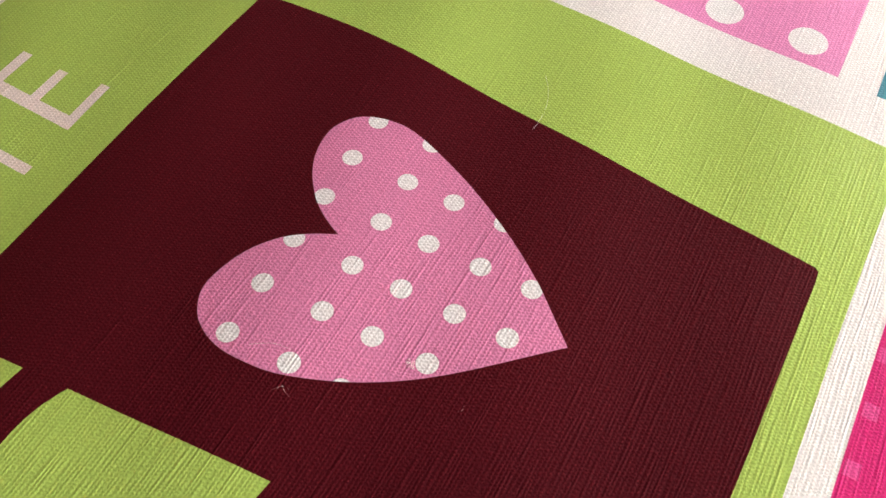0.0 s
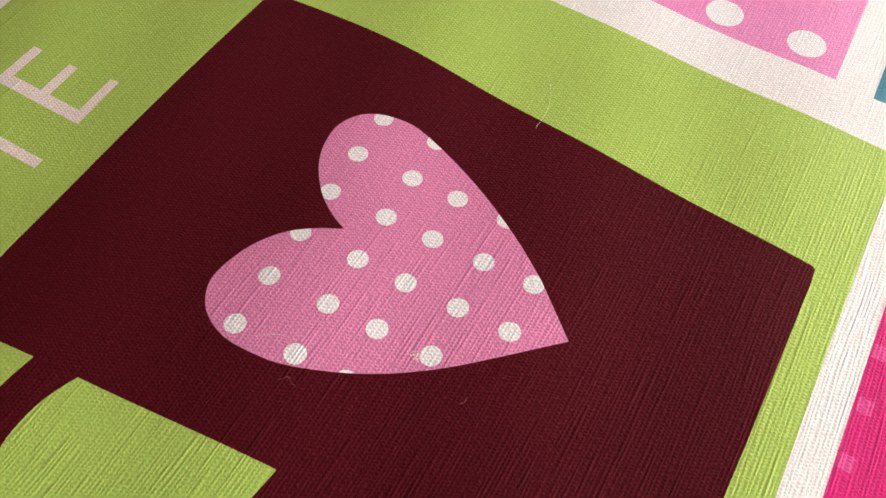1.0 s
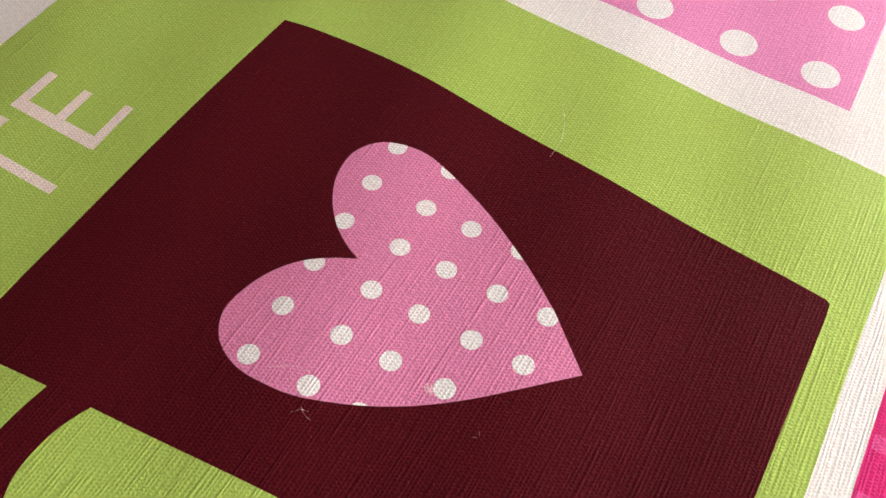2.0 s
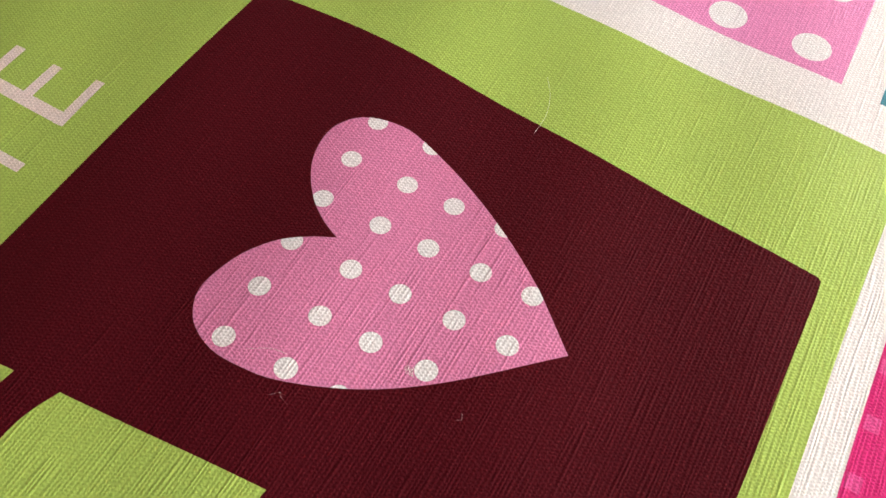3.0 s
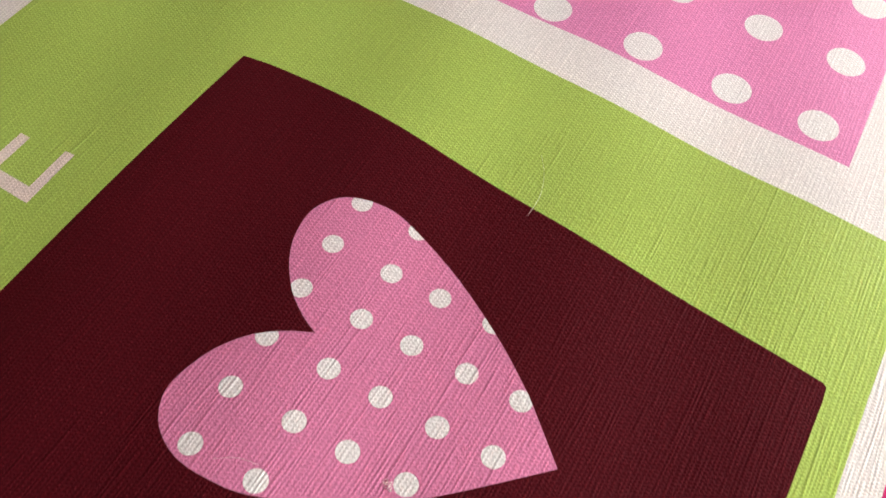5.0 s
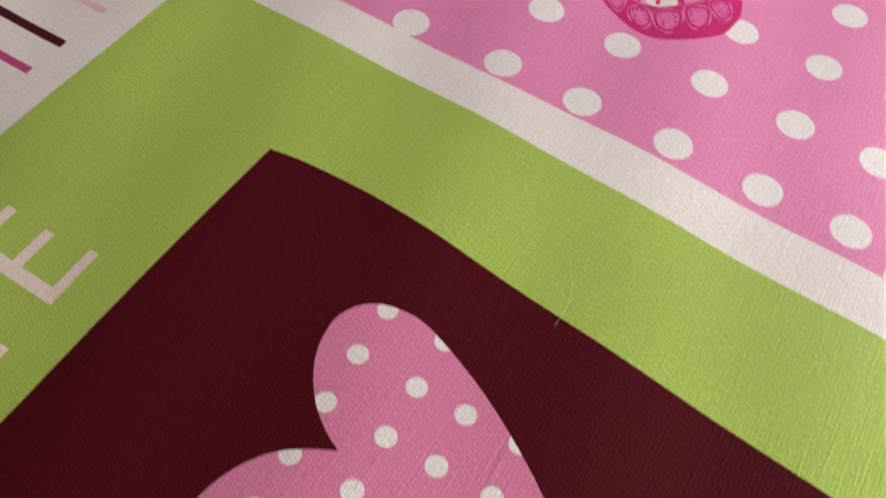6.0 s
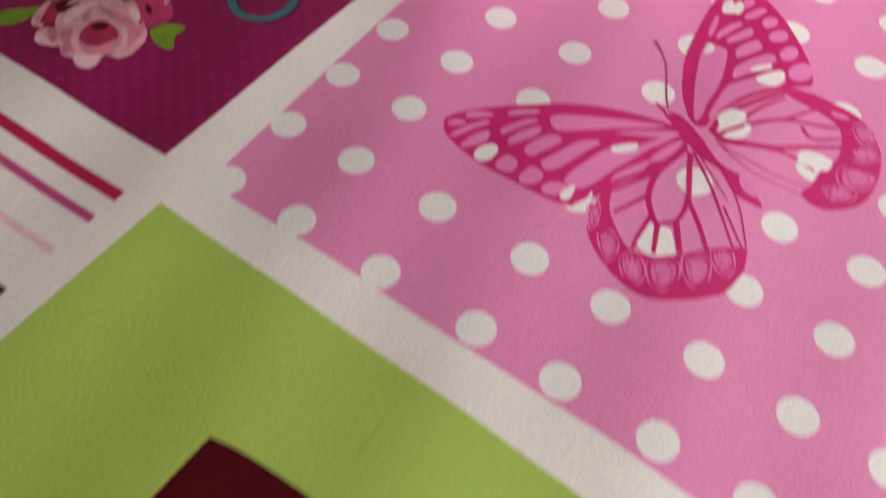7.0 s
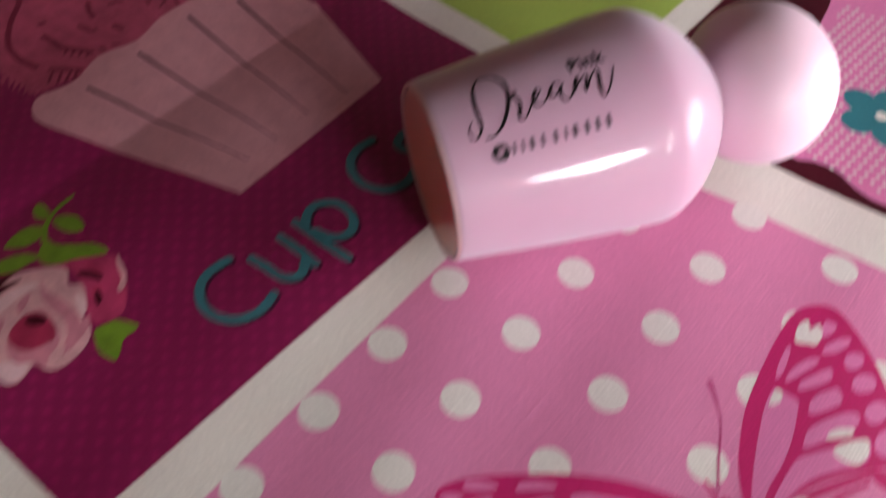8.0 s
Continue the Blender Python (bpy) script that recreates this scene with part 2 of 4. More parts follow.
def height(x, y):
    """The gentle unevenness of the cloth lying on the table."""
    return (0.00022 * math.sin(2 * math.pi * (0.95 * x + 0.20 * y) / 0.036 + 0.8)
            + 0.00018 * math.sin(2 * math.pi * (0.75 * x - 0.65 * y) / 0.060 + 2.0)
            + 0.00022 * math.sin(2 * math.pi * (0.3 * x + 0.9 * y) / 0.095)
            + 0.0004 * math.cos(2 * math.pi * (x - 0.045) / 0.16)
            + fold(x, y))


def mesh_object(name, bm, material, parent=None, label="", smooth=False):
    me = bpy.data.meshes.new(name)
    bm.to_mesh(me)
    bm.free()
    me.materials.append(material)
    if smooth:
        for p in me.polygons:
            p.use_smooth = True
    ob = new(name, me)
    if parent:
        ob.parent = parent
    if label:
        tagged(ob, label)
    return ob


part = mesh_object


def smooth_loop(points, per=5, closed=True):
    """A rounded outline through control points (Catmull-Rom)."""
    n, out = len(points), []
    P = [Vector(p) for p in points]
    for i in range(n if closed else n - 1):
        a, b, c, d = (P[(i + k) % n] if closed else P[min(max(i + k, 0), n - 1)] for k in (-1, 0, 1, 2))
        for k in range(per):
            u = k / per
            out.append(0.5 * (2 * b + (c - a) * u + (2 * a - 5 * b + 4 * c - d) * u * u + (3 * b - a - 3 * c + d) * u ** 3))
    if not closed:
        out.append(P[-1])
    return [(p.x, p.y) for p in out]


def capsule(x1, y1, x2, y2, w, n=7):
    """A rounded bar of width w from end to end."""
    a = math.atan2(y2 - y1, x2 - x1)
    r = w / 2
    out = [(x2 + r * math.cos(a + math.pi * (k / n - 0.5)), y2 + r * math.sin(a + math.pi * (k / n - 0.5))) for k in range(n + 1)]
    return out + [(x1 + r * math.cos(a + math.pi * (k / n + 0.5)), y1 + r * math.sin(a + math.pi * (k / n + 0.5))) for k in range(n + 1)]


def disc(x, y, r, n=28, ry=0, turn=0.0):
    c, s, ry = math.cos(turn), math.sin(turn), ry or r
    pts = [(r * math.cos(2 * math.pi * k / n), ry * math.sin(2 * math.pi * k / n)) for k in range(n)]
    return [(x + c * a - s * b, y + s * a + c * b) for a, b in pts]


def ribbon(points, widths):
    """A stroke along a line, with its width at each point."""
    P = [Vector(p) for p in points]
    left, right = [], []
    for i, p in enumerate(P):
        d = (P[min(i + 1, len(P) - 1)] - P[max(i - 1, 0)]).normalized()
        n = Vector((-d.y, d.x)) * widths[i] / 2
        left.append(tuple(p + n))
        right.append(tuple(p - n))
    return left + right[::-1]


def inside_convex(subject, clip):
    """The part of an outline that lies within a convex one (both anticlockwise)."""
    out = list(subject)
    for i in range(len(clip)):
        a, b = clip[i], clip[(i + 1) % len(clip)]
        side = lambda p: (b[0] - a[0]) * (p[1] - a[1]) - (b[1] - a[1]) * (p[0] - a[0])
        src, out = out, []
        for k in range(len(src)):
            p, q = src[k - 1], src[k]
            sp, sq = side(p), side(q)
            if (sp >= 0) != (sq >= 0):
                u = sp / (sp - sq)
                out.append((p[0] + (q[0] - p[0]) * u, p[1] + (q[1] - p[1]) * u))
            if sq >= 0:
                out.append(q)
        if not out:
            return []
    return out


def area_of(loop):
    return sum(loop[i - 1][0] * loop[i][1] - loop[i][0] * loop[i - 1][1] for i in range(len(loop))) / 2


def lay(bm, level):
    """Cuts flat faces along the weave grid and lays them on the cloth."""
    xs, ys = [v.co.x for v in bm.verts], [v.co.y for v in bm.verts]
    for lo, hi, no in ((min(xs), max(xs), (1, 0, 0)), (min(ys), max(ys), (0, 1, 0))):
        for k in range(math.floor(lo / STEP) + 1, math.ceil(hi / STEP)):
            geom = bm.verts[:] + bm.edges[:] + bm.faces[:]
            bmesh.ops.bisect_plane(bm, geom=geom, dist=1e-7, plane_co=Vector(no) * (k * STEP), plane_no=no)
    bm.normal_update()
    if bm.faces and sum(f.normal.z for f in bm.faces) < 0:
        bmesh.ops.reverse_faces(bm, faces=bm.faces)
    bmesh.ops.triangulate(bm, faces=[f for f in bm.faces if len(f.verts) > 4])
    for v in bm.verts:
        v.co.z = height(v.co.x, v.co.y) + level * 0.000013
    return bm


def even_normals(ob):
    """Shades a print by the slope of the cloth under it."""
    e = 0.0004
    ns = []
    for v in ob.data.vertices:
        x, y = v.co.x, v.co.y
        n = Vector((height(x - e, y) - height(x + e, y), height(x, y - e) - height(x, y + e), 2 * e)).normalized()
        ns.append(n)
    ob.data.normals_split_custom_set_from_vertices(ns)
    return ob


def shape(loops, level):
    """Outlines in millimetres, filled and laid on the cloth as one print."""
    bm = bmesh.new()
    for loop in loops:
        vs = []
        for x, y in loop:
            p = Vector((x * MM, y * MM))
            if not vs or ((vs[-1].co.xy - p).length > 2e-5 and (vs[0].co.xy - p).length > 2e-5):
                vs.append(bm.verts.new((p.x, p.y, 0)))
        if len(vs) > 2:
            bm.faces.new(vs).normal_update()
    return lay(bm, level)


def printed(name, outline, material, parent, level, label=""):
    return even_normals(part(name, shape([outline], level), material, parent, label, True))


def box_mesh(bm, x0, x1, y0, y1, z0, z1):
    m = Matrix.LocRotScale(((x0 + x1) / 2, (y0 + y1) / 2, (z0 + z1) / 2), None, (x1 - x0, y1 - y0, z1 - z0))
    return bmesh.ops.create_cube(bm, size=1, matrix=m)


def block(name, x0, x1, y0, y1, z0, z1, material, parent=None, label="", bevel=0.0):
    bm = bmesh.new()
    box_mesh(bm, x0, x1, y0, y1, z0, z1)
    if bevel:
        bmesh.ops.bevel(bm, geom=bm.edges[:], offset=bevel, segments=2, affect="EDGES")
    return part(name, bm, material, parent, label)


def lathe(name, profile, base, axis, material, parent=None, label="", n=64):
    """A body turned round an axis: profile of (distance along it, radius)."""
    u = Vector(axis).normalized()
    w = Vector((-u.y, u.x, 0)).normalized()
    v = u.cross(w)
    bm = bmesh.new()
    rings = []
    for s, r in profile:
        if r < 1e-6:
            rings.append([bm.verts.new(Vector(base) + u * s)])
        else:
            rings.append([bm.verts.new(Vector(base) + u * s + r * (math.cos(2 * math.pi * k / n) * w + math.sin(2 * math.pi * k / n) * v)) for k in range(n)])
    for a, b in zip(rings, rings[1:]):
        for k in range(n):
            q = [a[k % len(a)], a[(k + 1) % len(a)], b[(k + 1) % len(b)], b[k % len(b)]]
            q = list(dict.fromkeys(q))
            if len(q) > 2:
                bm.faces.new(q)
    bmesh.ops.recalc_face_normals(bm, faces=bm.faces)
    return part(name, bm, material, parent, label, True)


# ---- the room ----
FLOOR_Z, CEIL_Z, X0, X1, Y0, Y1 = -0.75, 1.45, -1.0, WALL_E, -1.3, WALL_N
tagged(block("floor", X0 - 0.2, X1 + 0.2, Y0 - 0.2, Y1 + 0.2, FLOOR_Z - 0.1, FLOOR_Z, FLOOR_WOOD), "brown wooden floor of the room", "floor", kind="structure")
tagged(block("ceiling", X0 - 0.2, X1 + 0.2, Y0 - 0.2, Y1 + 0.2, CEIL_Z, CEIL_Z + 0.1, CEILING_PAINT), "plain beige painted ceiling", "ceiling", kind="structure")
tagged(block("wall_west", X0 - 0.2, X0, Y0, Y1, FLOOR_Z, CEIL_Z, WALL_PAINT), "plain pale painted wall", "wall", kind="structure")
bm = bmesh.new()
for x0, x1, z0, z1 in ((X0 - 0.2, NX0, FLOOR_Z, CEIL_Z), (NX1, X1 + 0.2, FLOOR_Z, CEIL_Z), (NX0, NX1, FLOOR_Z, NZ0), (NX0, NX1, NZ1, CEIL_Z)):
    box_mesh(bm, x0, x1, Y1, Y1 + 0.2, z0, z1)
tagged(part("wall_north", bm, WALL_PAINT), "plain pale wall with a wide window opening", "wall", kind="structure")
window = tagged(new("window_4"), "wide white framed window, unseen, added as soft fill", "window", kind="structure")
for a, b, c, d in ((NX0 - 0.03, NX0 - 0.001, NZ0 - 0.03, NZ1 + 0.03), (NX1 + 0.001, NX1 + 0.03, NZ0 - 0.03, NZ1 + 0.03), (NX0, NX1, NZ0 - 0.03, NZ0 - 0.001), (NX0, NX1, NZ1 + 0.001, NZ1 + 0.03)):
    block("window_frame", a, b, Y1 - 0.012, Y1 - 0.001, c, d, FRAME_WHITE, window, bevel=0.003)
tagged(block("wall_south", X0 - 0.2, X1 + 0.2, Y0 - 0.2, Y0, FLOOR_Z, CEIL_Z, DARK_PAINT), "plain brown painted wall", "wall", kind="structure")
bm = bmesh.new()
edge = Y0
for y0, y1, z0, z1, *rest in WINDOWS:
    box_mesh(bm, X1, X1 + 0.2, edge, y0, FLOOR_Z, CEIL_Z)
    box_mesh(bm, X1, X1 + 0.2, y0, y1, FLOOR_Z, z0)
    box_mesh(bm, X1, X1 + 0.2, y0, y1, z1, CEIL_Z)
    edge = y1
box_mesh(bm, X1, X1 + 0.2, edge, NEAR_FROM, FLOOR_Z, CEIL_Z)
tagged(part("wall_east", bm, WALL_PAINT), "plain pale wall with two narrow window openings", "wall", kind="structure")
# added wall step round the near window, out of view
bm = bmesh.new()
y0, y1, z0, z1, watts, tint = NEAR_WINDOW
for a, b, c, d in ((NEAR_FROM, y0, FLOOR_Z, CEIL_Z), (y1, Y1, FLOOR_Z, CEIL_Z), (y0, y1, FLOOR_Z, z0), (y0, y1, z1, CEIL_Z)):
    box_mesh(bm, WALL_NEAR, X1 + 0.2, a, b, c, d)
tagged(part("wall_north_east", bm, WALL_PAINT), "unseen plain pale wall added to hold the near window", "wall", kind="structure")


def framed(name, x, y0, y1, z0, z1):
    window = tagged(new(name), "white framed window that lets the daylight in", "window", kind="structure")
    for a, b, c, d in ((y0 - 0.015, y0 - 0.001, z0 - 0.015, z1 + 0.015), (y1 + 0.001, y1 + 0.015, z0 - 0.015, z1 + 0.015), (y0, y1, z0 - 0.015, z0 - 0.001), (y0, y1, z1 + 0.001, z1 + 0.015)):
        block("window_frame", x - 0.010, x - 0.001, a, b, c, d, FRAME_WHITE, window, bevel=0.003)
    return window


framed("window_3", WALL_NEAR, y0, y1, z0, z1)
for k, (y0, y1, z0, z1, watts, tint, drawn) in enumerate(WINDOWS):
    window = framed("window_" + str(k + 1), X1, y0, y1, z0, z1)
    for outline in drawn:
        bm = bmesh.new()
        sheet = bm.faces.new([bm.verts.new((X1 + 0.004, y, z)) for y, z in outline])
        lifted = bmesh.ops.extrude_face_region(bm, geom=[sheet])
        bmesh.ops.translate(bm, vec=(0.002, 0, 0), verts=[v for v in lifted["geom"] if isinstance(v, bmesh.types.BMVert)])
        bmesh.ops.recalc_face_normals(bm, faces=bm.faces)
        part("curtain", bm, DARK_PAINT, window, "drawn brown curtain")

# ---- the table ----
TX0, TX1, TY0, TY1 = -0.55, 0.255, -0.42, 0.55
table = tagged(new("table"), "wooden table under the printed cloth", "table")
table.location = (0, 0, FLOOR_Z)
for ob in [block("tabletop", TX0, TX1, TY0, TY1, -0.035, -0.0028, TABLE_WOOD, bevel=0.004)] + [
        block("leg", x, x + 0.06, y, y + 0.06, FLOOR_Z, -0.035, TABLE_WOOD, bevel=0.004) for x in (TX0 + 0.05, TX1 - 0.11) for y in (TY0 + 0.05, TY1 - 0.11)]:
    ob.parent = table
    ob.matrix_parent_inverse = Matrix.Translation((0, 0, -FLOOR_Z))

# ---- the tablecloth: woven ground, hanging a little over the table's edges ----
cloth = tagged(new("tablecloth"), "white linen-weave tablecloth printed with colourful patchwork panels", "tablecloth")


def cloth_axis(lo, hi, fine_lo, fine_hi, drop):
    out = [lo - drop + k * 0.01 for k in range(round(drop / 0.01))]
    k = lo
    while k < fine_lo - 1e-6:
        out.append(k)
        k += 0.02
    out += [fine_lo + k * STEP for k in range(round((fine_hi - fine_lo) / STEP) + 1)]
    k = fine_hi + 0.02
    while k < hi - 1e-6:
        out.append(k)
        k += 0.02
    return out + [hi + k * 0.01 for k in range(round(drop / 0.01) + 1)]


def droop(v, lo, hi):
    over = max(lo - v, v - hi, 0)
    return over


bm = bmesh.new()
gx, gy = cloth_axis(TX0, TX1, -0.25, 0.25, 0.10), cloth_axis(TY0, TY1, -0.25, 0.30, 0.10)
grid = []
for x in gx:
    row = []
    for y in gy:
        dx, dy = droop(x, TX0, TX1), droop(y, TY0, TY1)
        cx, cy = min(max(x, TX0), TX1), min(max(y, TY0), TY1)
        fall = max(dx, dy)
        out = 0.006 + 0.010 * (1 + math.sin(38 * (cx + cy))) if fall else 0.0
        px = cx + math.copysign(out, x) if dx else cx
        py = cy + math.copysign(out, y) if dy else cy
        row.append(bm.verts.new((px, py, (height(cx, cy) if not fall else -0.002) - fall - 0.000012)))
    grid.append(row)
for i in range(len(gx) - 1):
    for j in range(len(gy) - 1):
        bm.faces.new((grid[i][j], grid[i + 1][j], grid[i + 1][j + 1], grid[i][j + 1]))
part("cloth_ground", bm, WHITE, cloth, smooth=True)


def panel(name, outline, material, label):
    return printed(name, outline, material, cloth, 1, label)


# lime panel with a brown mug
lime = panel("lime_panel", [(-26.2, -12.2), (25, -14.0), (52, -15.2), (89, -17.3), (111, -18.8), (141.4, -20.6), (141.0, -65), (140.9, -180), (-26.2, -180)], LIME, "lime green printed panel with a brown mug")
mug_body = smooth_loop([(17.3, -44.6), (24.4, -43.5), (36.7, -43.0), (49.5, -43.7), (62, -44.9), (85.7, -47.4), (107.3, -49.8), (127.2, -51.9)], 4, False)
mug_body += [(134.1, -52.6), (134.8, -53.1), (135.0, -56), (134.7, -90), (134.0, -122.0), (17.4, -132.7), (16.9, -118), (17.0, -80)]
printed("brown_mug", mug_body, BROWN, lime, 2, "dark brown printed mug")
outer = smooth_loop([(35.1, -130.5), (34.3, -136.2), (34.1, -141.7), (34.6, -149), (38, -158), (46, -165), (58, -168), (72, -165), (82, -156), (86.5, -145), (88, -135), (88, -126)], 4, False)
inner = smooth_loop([(77.1, -126.5), (76.5, -131), (75, -140), (70, -150), (62, -156), (53, -157), (46, -153.5), (42.2, -147.5), (40.8, -142.8), (40.9, -137.2), (41.8, -133.4), (43.3, -129.5)], 4, False)
printed("mug_handle", outer + inner, BROWN, lime, 2, "dark brown printed mug handle")
heart = smooth_loop([(62.6, -87.1), (59.2, -85.5), (55.2, -82.6), (51.4, -78.0), (49.2, -73.0), (48.9, -67.2), (52.2, -62.4), (59.0, -60.5), (65.6, -61.8), (76.6, -66.4), (87.8, -73.1), (95.7, -78.9)], 4, False)
heart += [(104.5, -86.9)] + smooth_loop([(97.6, -93.8), (91.1, -99.9), (84.3, -105.2), (77.0, -109.6), (69.0, -113.0), (63.3, -114.0), (57.4, -113.8), (52.4, -111.4), (49.7, -107.4), (49.5, -103.4), (51.2, -97.4), (54.7, -92.3), (59.2, -88.9)], 4, False)
printed("pink_heart", heart, HEART, lime, 3, "pink printed heart with white dots")
heart_ccw = heart if area_of(heart) > 0 else heart[::-1]
for i, x in enumerate((46.0, 55.7, 66.8, 75.8, 85.4, 94.6, 104.2)):
    for j, y in enumerate((-61.4, -71.1, -80.9, -90.8, -100.5, -110.5)):
        cx, cy = x - 0.055 * (y + 71.4), y + 0.030 * (x - 76)
        spot = inside_convex(heart_ccw, disc(cx, cy, 1.82, 20))
        if len(spot) > 3 and area_of(spot) > 0.5:
            printed("heart_dot", spot, DOT, lime, 4)
# letters T and E: uprights and arms
for name, bars in (("letter_e", ((-12.2, -89.9, 7.2, -90.3, 2.7), (-11.2, -91.2, -11.4, -80.7, 2.2), (-2.2, -90, -2.4, -80.9, 2.1), (7.25, -91.7, 6.85, -79.9, 2.0))),
                   ("letter_t", ((-11.9, -101.8, 8.6, -102.1, 2.1), (-11.1, -110.0, -10.8, -94.0, 2.1)))):
    for k, (x1, y1, x2, y2, w) in enumerate(bars):
        printed(name + ("_upright" if k == 0 else "_arm"), ribbon([(x1, y1), (x2, y2)], (w, w)), CREAM, lime, 2 + 0.3 * k, "cream printed letter stroke")

# pink dotted panel with a butterfly
pink = panel("pink_panel", [(-16.0, -2.6), (17, -2.9), (40, -4.0), (71, -4.4), (95, -5.8), (125.5, -7.2), (125.2, 20), (122.0, 153.0), (54, 147.0), (30, 143.6), (7, 140.0), (-25.6, 137.0), (-25.1, 80), (-24.2, 40), (-23.0, 3.4)], PINK, "pink printed panel with white dots and butterfly")
for i, x in enumerate((-19.8, -1.0, 20.2, 42.6, 61.1, 81.1, 100.1, 117.6)):
    for j, y in enumerate((0.3, 20.3, 40.0, 59.7, 79.7, 99.8, 119.8, 139.6)):
        printed("polka_dot", disc(x - 0.010 * y, y + 0.2 - 0.008 * max(0.0, x - 40) * (1 - y / 70), 3.95), DOT, pink, 2)


def fore_wing(name, outline):
    printed(name, smooth_loop(outline, 4), CRIMSON, pink, 3, "crimson printed butterfly wing")


fore_wing("forewing", [(7.5, 41.1), (7.0, 43.8), (10.1, 49.1), (17.3, 56.1), (25.1, 62.4), (33.6, 67.5), (43.0, 71.0), (50.6, 72.3), (54.8, 68.7), (52.3, 60.9), (49.4, 53.9), (46.7, 46.7), (44.8, 41.3), (42.8, 37.6), (39.6, 36.3), (34.6, 35.6), (29.3, 35.5), (22.1, 35.7), (15.7, 36.7), (10.0, 38.6)])
fore_wing("forewing", [(52.3, 75.7), (47.1, 82.1), (44.0, 88.5), (41.5, 95.7), (40.0, 104.1), (38.8, 114.5), (38.8, 122.6), (41.3, 127.3), (45.1, 129.1), (49.6, 127.4), (55.8, 123.3), (61.6, 118.0), (66.6, 112.4), (69.0, 108.6), (70.4, 104.5), (67.6, 101.2), (63.1, 95.4), (59.1, 89.1), (56.0, 80.8), (55.5, 76.2)])
printed("butterfly_body", smooth_loop([(47.0, 74.6), (47.9, 76.3), (51.8, 75.3), (56.7, 72.2), (62.6, 68.1), (68.7, 67.3), (72.6, 64.8), (75.5, 62.1), (72.5, 61.6), (68.6, 62.0), (63.6, 66.0), (58.6, 66.8), (54.2, 69.1), (49.8, 71.7)], 4), CRIMSON, pink, 5, "crimson printed butterfly body")
printed("antenna", ribbon(smooth_loop([(32.9, 95.9), (36.4, 92.8), (39.8, 88.5), (43.3, 81.2), (46.2, 76.1)], 4, False), [1.1, 1.2, 1.1, 0.9, 0.8] + [0.5] * 12), MAGENTA, pink, 5)
printed("antenna", ribbon([(42.9, 76.6), (45.4, 75.4), (48.0, 73.3)], [0.8, 0.8, 0.8]), CRIMSON, pink, 5)


def wing_cell(*outline):
    printed("wing_cell", smooth_loop(outline, 4), CELL, pink, 4)


def white_spot(*outline):
    printed("white_wing_spot", smooth_loop(outline, 4), DOT, pink, 5.4)


def white_field(*outline):
    printed("white_wing_field", smooth_loop(outline, 4), DOT, pink, 4.3)


wing_cell((39.8, 62.0), (44.1, 66.2), (49.6, 70.2), (52.1, 70.5), (49.6, 67.8), (44.4, 64.6))
wing_cell((26.1, 56.4), (26.7, 59.0), (34.4, 63.9), (42.8, 68.7), (48.1, 71.1), (45.2, 68.2), (39.2, 63.3), (32.7, 57.2), (28.9, 54.6))
wing_cell((37.5, 43.0), (38.8, 50.2), (41.2, 57.4), (45.6, 59.2), (47.3, 64.0), (49.5, 68.1), (47.6, 60.4), (44.9, 52.5), (42.8, 44.9), (40.3, 41.9))
wing_cell((43.8, 102.8), (45.8, 103.5), (48.6, 103.6), (49.7, 101.6), (51.6, 95.2), (52.6, 89.1), (52.7, 83.4), (53.4, 78.9), (52.6, 76.8), (50.4, 81.0), (48.1, 86.6), (46.0, 92.6), (44.3, 98.3))
wing_cell((41.6, 114.0), (42.5, 113.0), (43.6, 107.6), (43.1, 105.5), (42.1, 108.1), (41.5, 112.2))
wing_cell((47.5, 115.2), (48.1, 114.4), (46.7, 109.9), (45.3, 106.3), (44.5, 107.0), (44.9, 110.6), (46.1, 113.8))
wing_cell((50.6, 114.6), (51.8, 113.0), (50.8, 110.1), (48.1, 106.2), (47.2, 107.4), (48.2, 110.2), (49.5, 113.1))
wing_cell((53.8, 111.3), (55.6, 109.4), (54.8, 106.7), (52.1, 102.5), (50.8, 104.5), (51.1, 107.1), (52.4, 109.8))
wing_cell((59.0, 108.6), (60.2, 107.0), (59.1, 103.4), (56.9, 99.3), (54.3, 95.1), (53.3, 97.3), (53.3, 99.6), (55.0, 103.7), (57.1, 107.2))
wing_cell((54.1, 91.1), (55.3, 93.9), (58.3, 98.4), (61.7, 103.2), (63.4, 104.6), (64.8, 101.8), (64.0, 98.9), (60.9, 94.5), (58.1, 89.7), (56.6, 84.5), (55.8, 80.0), (54.8, 79.4), (54.2, 84.5))
wing_cell((44.9, 124.9), (47.1, 125.3), (47.2, 123.2), (46.1, 120.9), (45.1, 122.4))
wing_cell((50.5, 124.1), (51.1, 122.8), (49.9, 119.2), (47.9, 117.2), (47.4, 118.5), (48.7, 122.2))
wing_cell((54.0, 122.1), (55.2, 120.9), (54.9, 118.7), (53.5, 117.1), (51.9, 118.2), (52.0, 120.7))
wing_cell((57.9, 118.9), (59.3, 117.6), (59.1, 115.3), (57.1, 113.3), (55.5, 113.9), (55.3, 116.2), (56.2, 117.9))
wing_cell((62.4, 114.7), (63.7, 113.0), (63.4, 110.2), (61.8, 108.5), (60.0, 109.8), (60.1, 112.3), (60.9, 113.9))
wing_cell((67.1, 111.0), (68.8, 109.3), (69.0, 106.2), (67.0, 103.6), (64.8, 103.8), (64.0, 106.7), (65.1, 109.7))
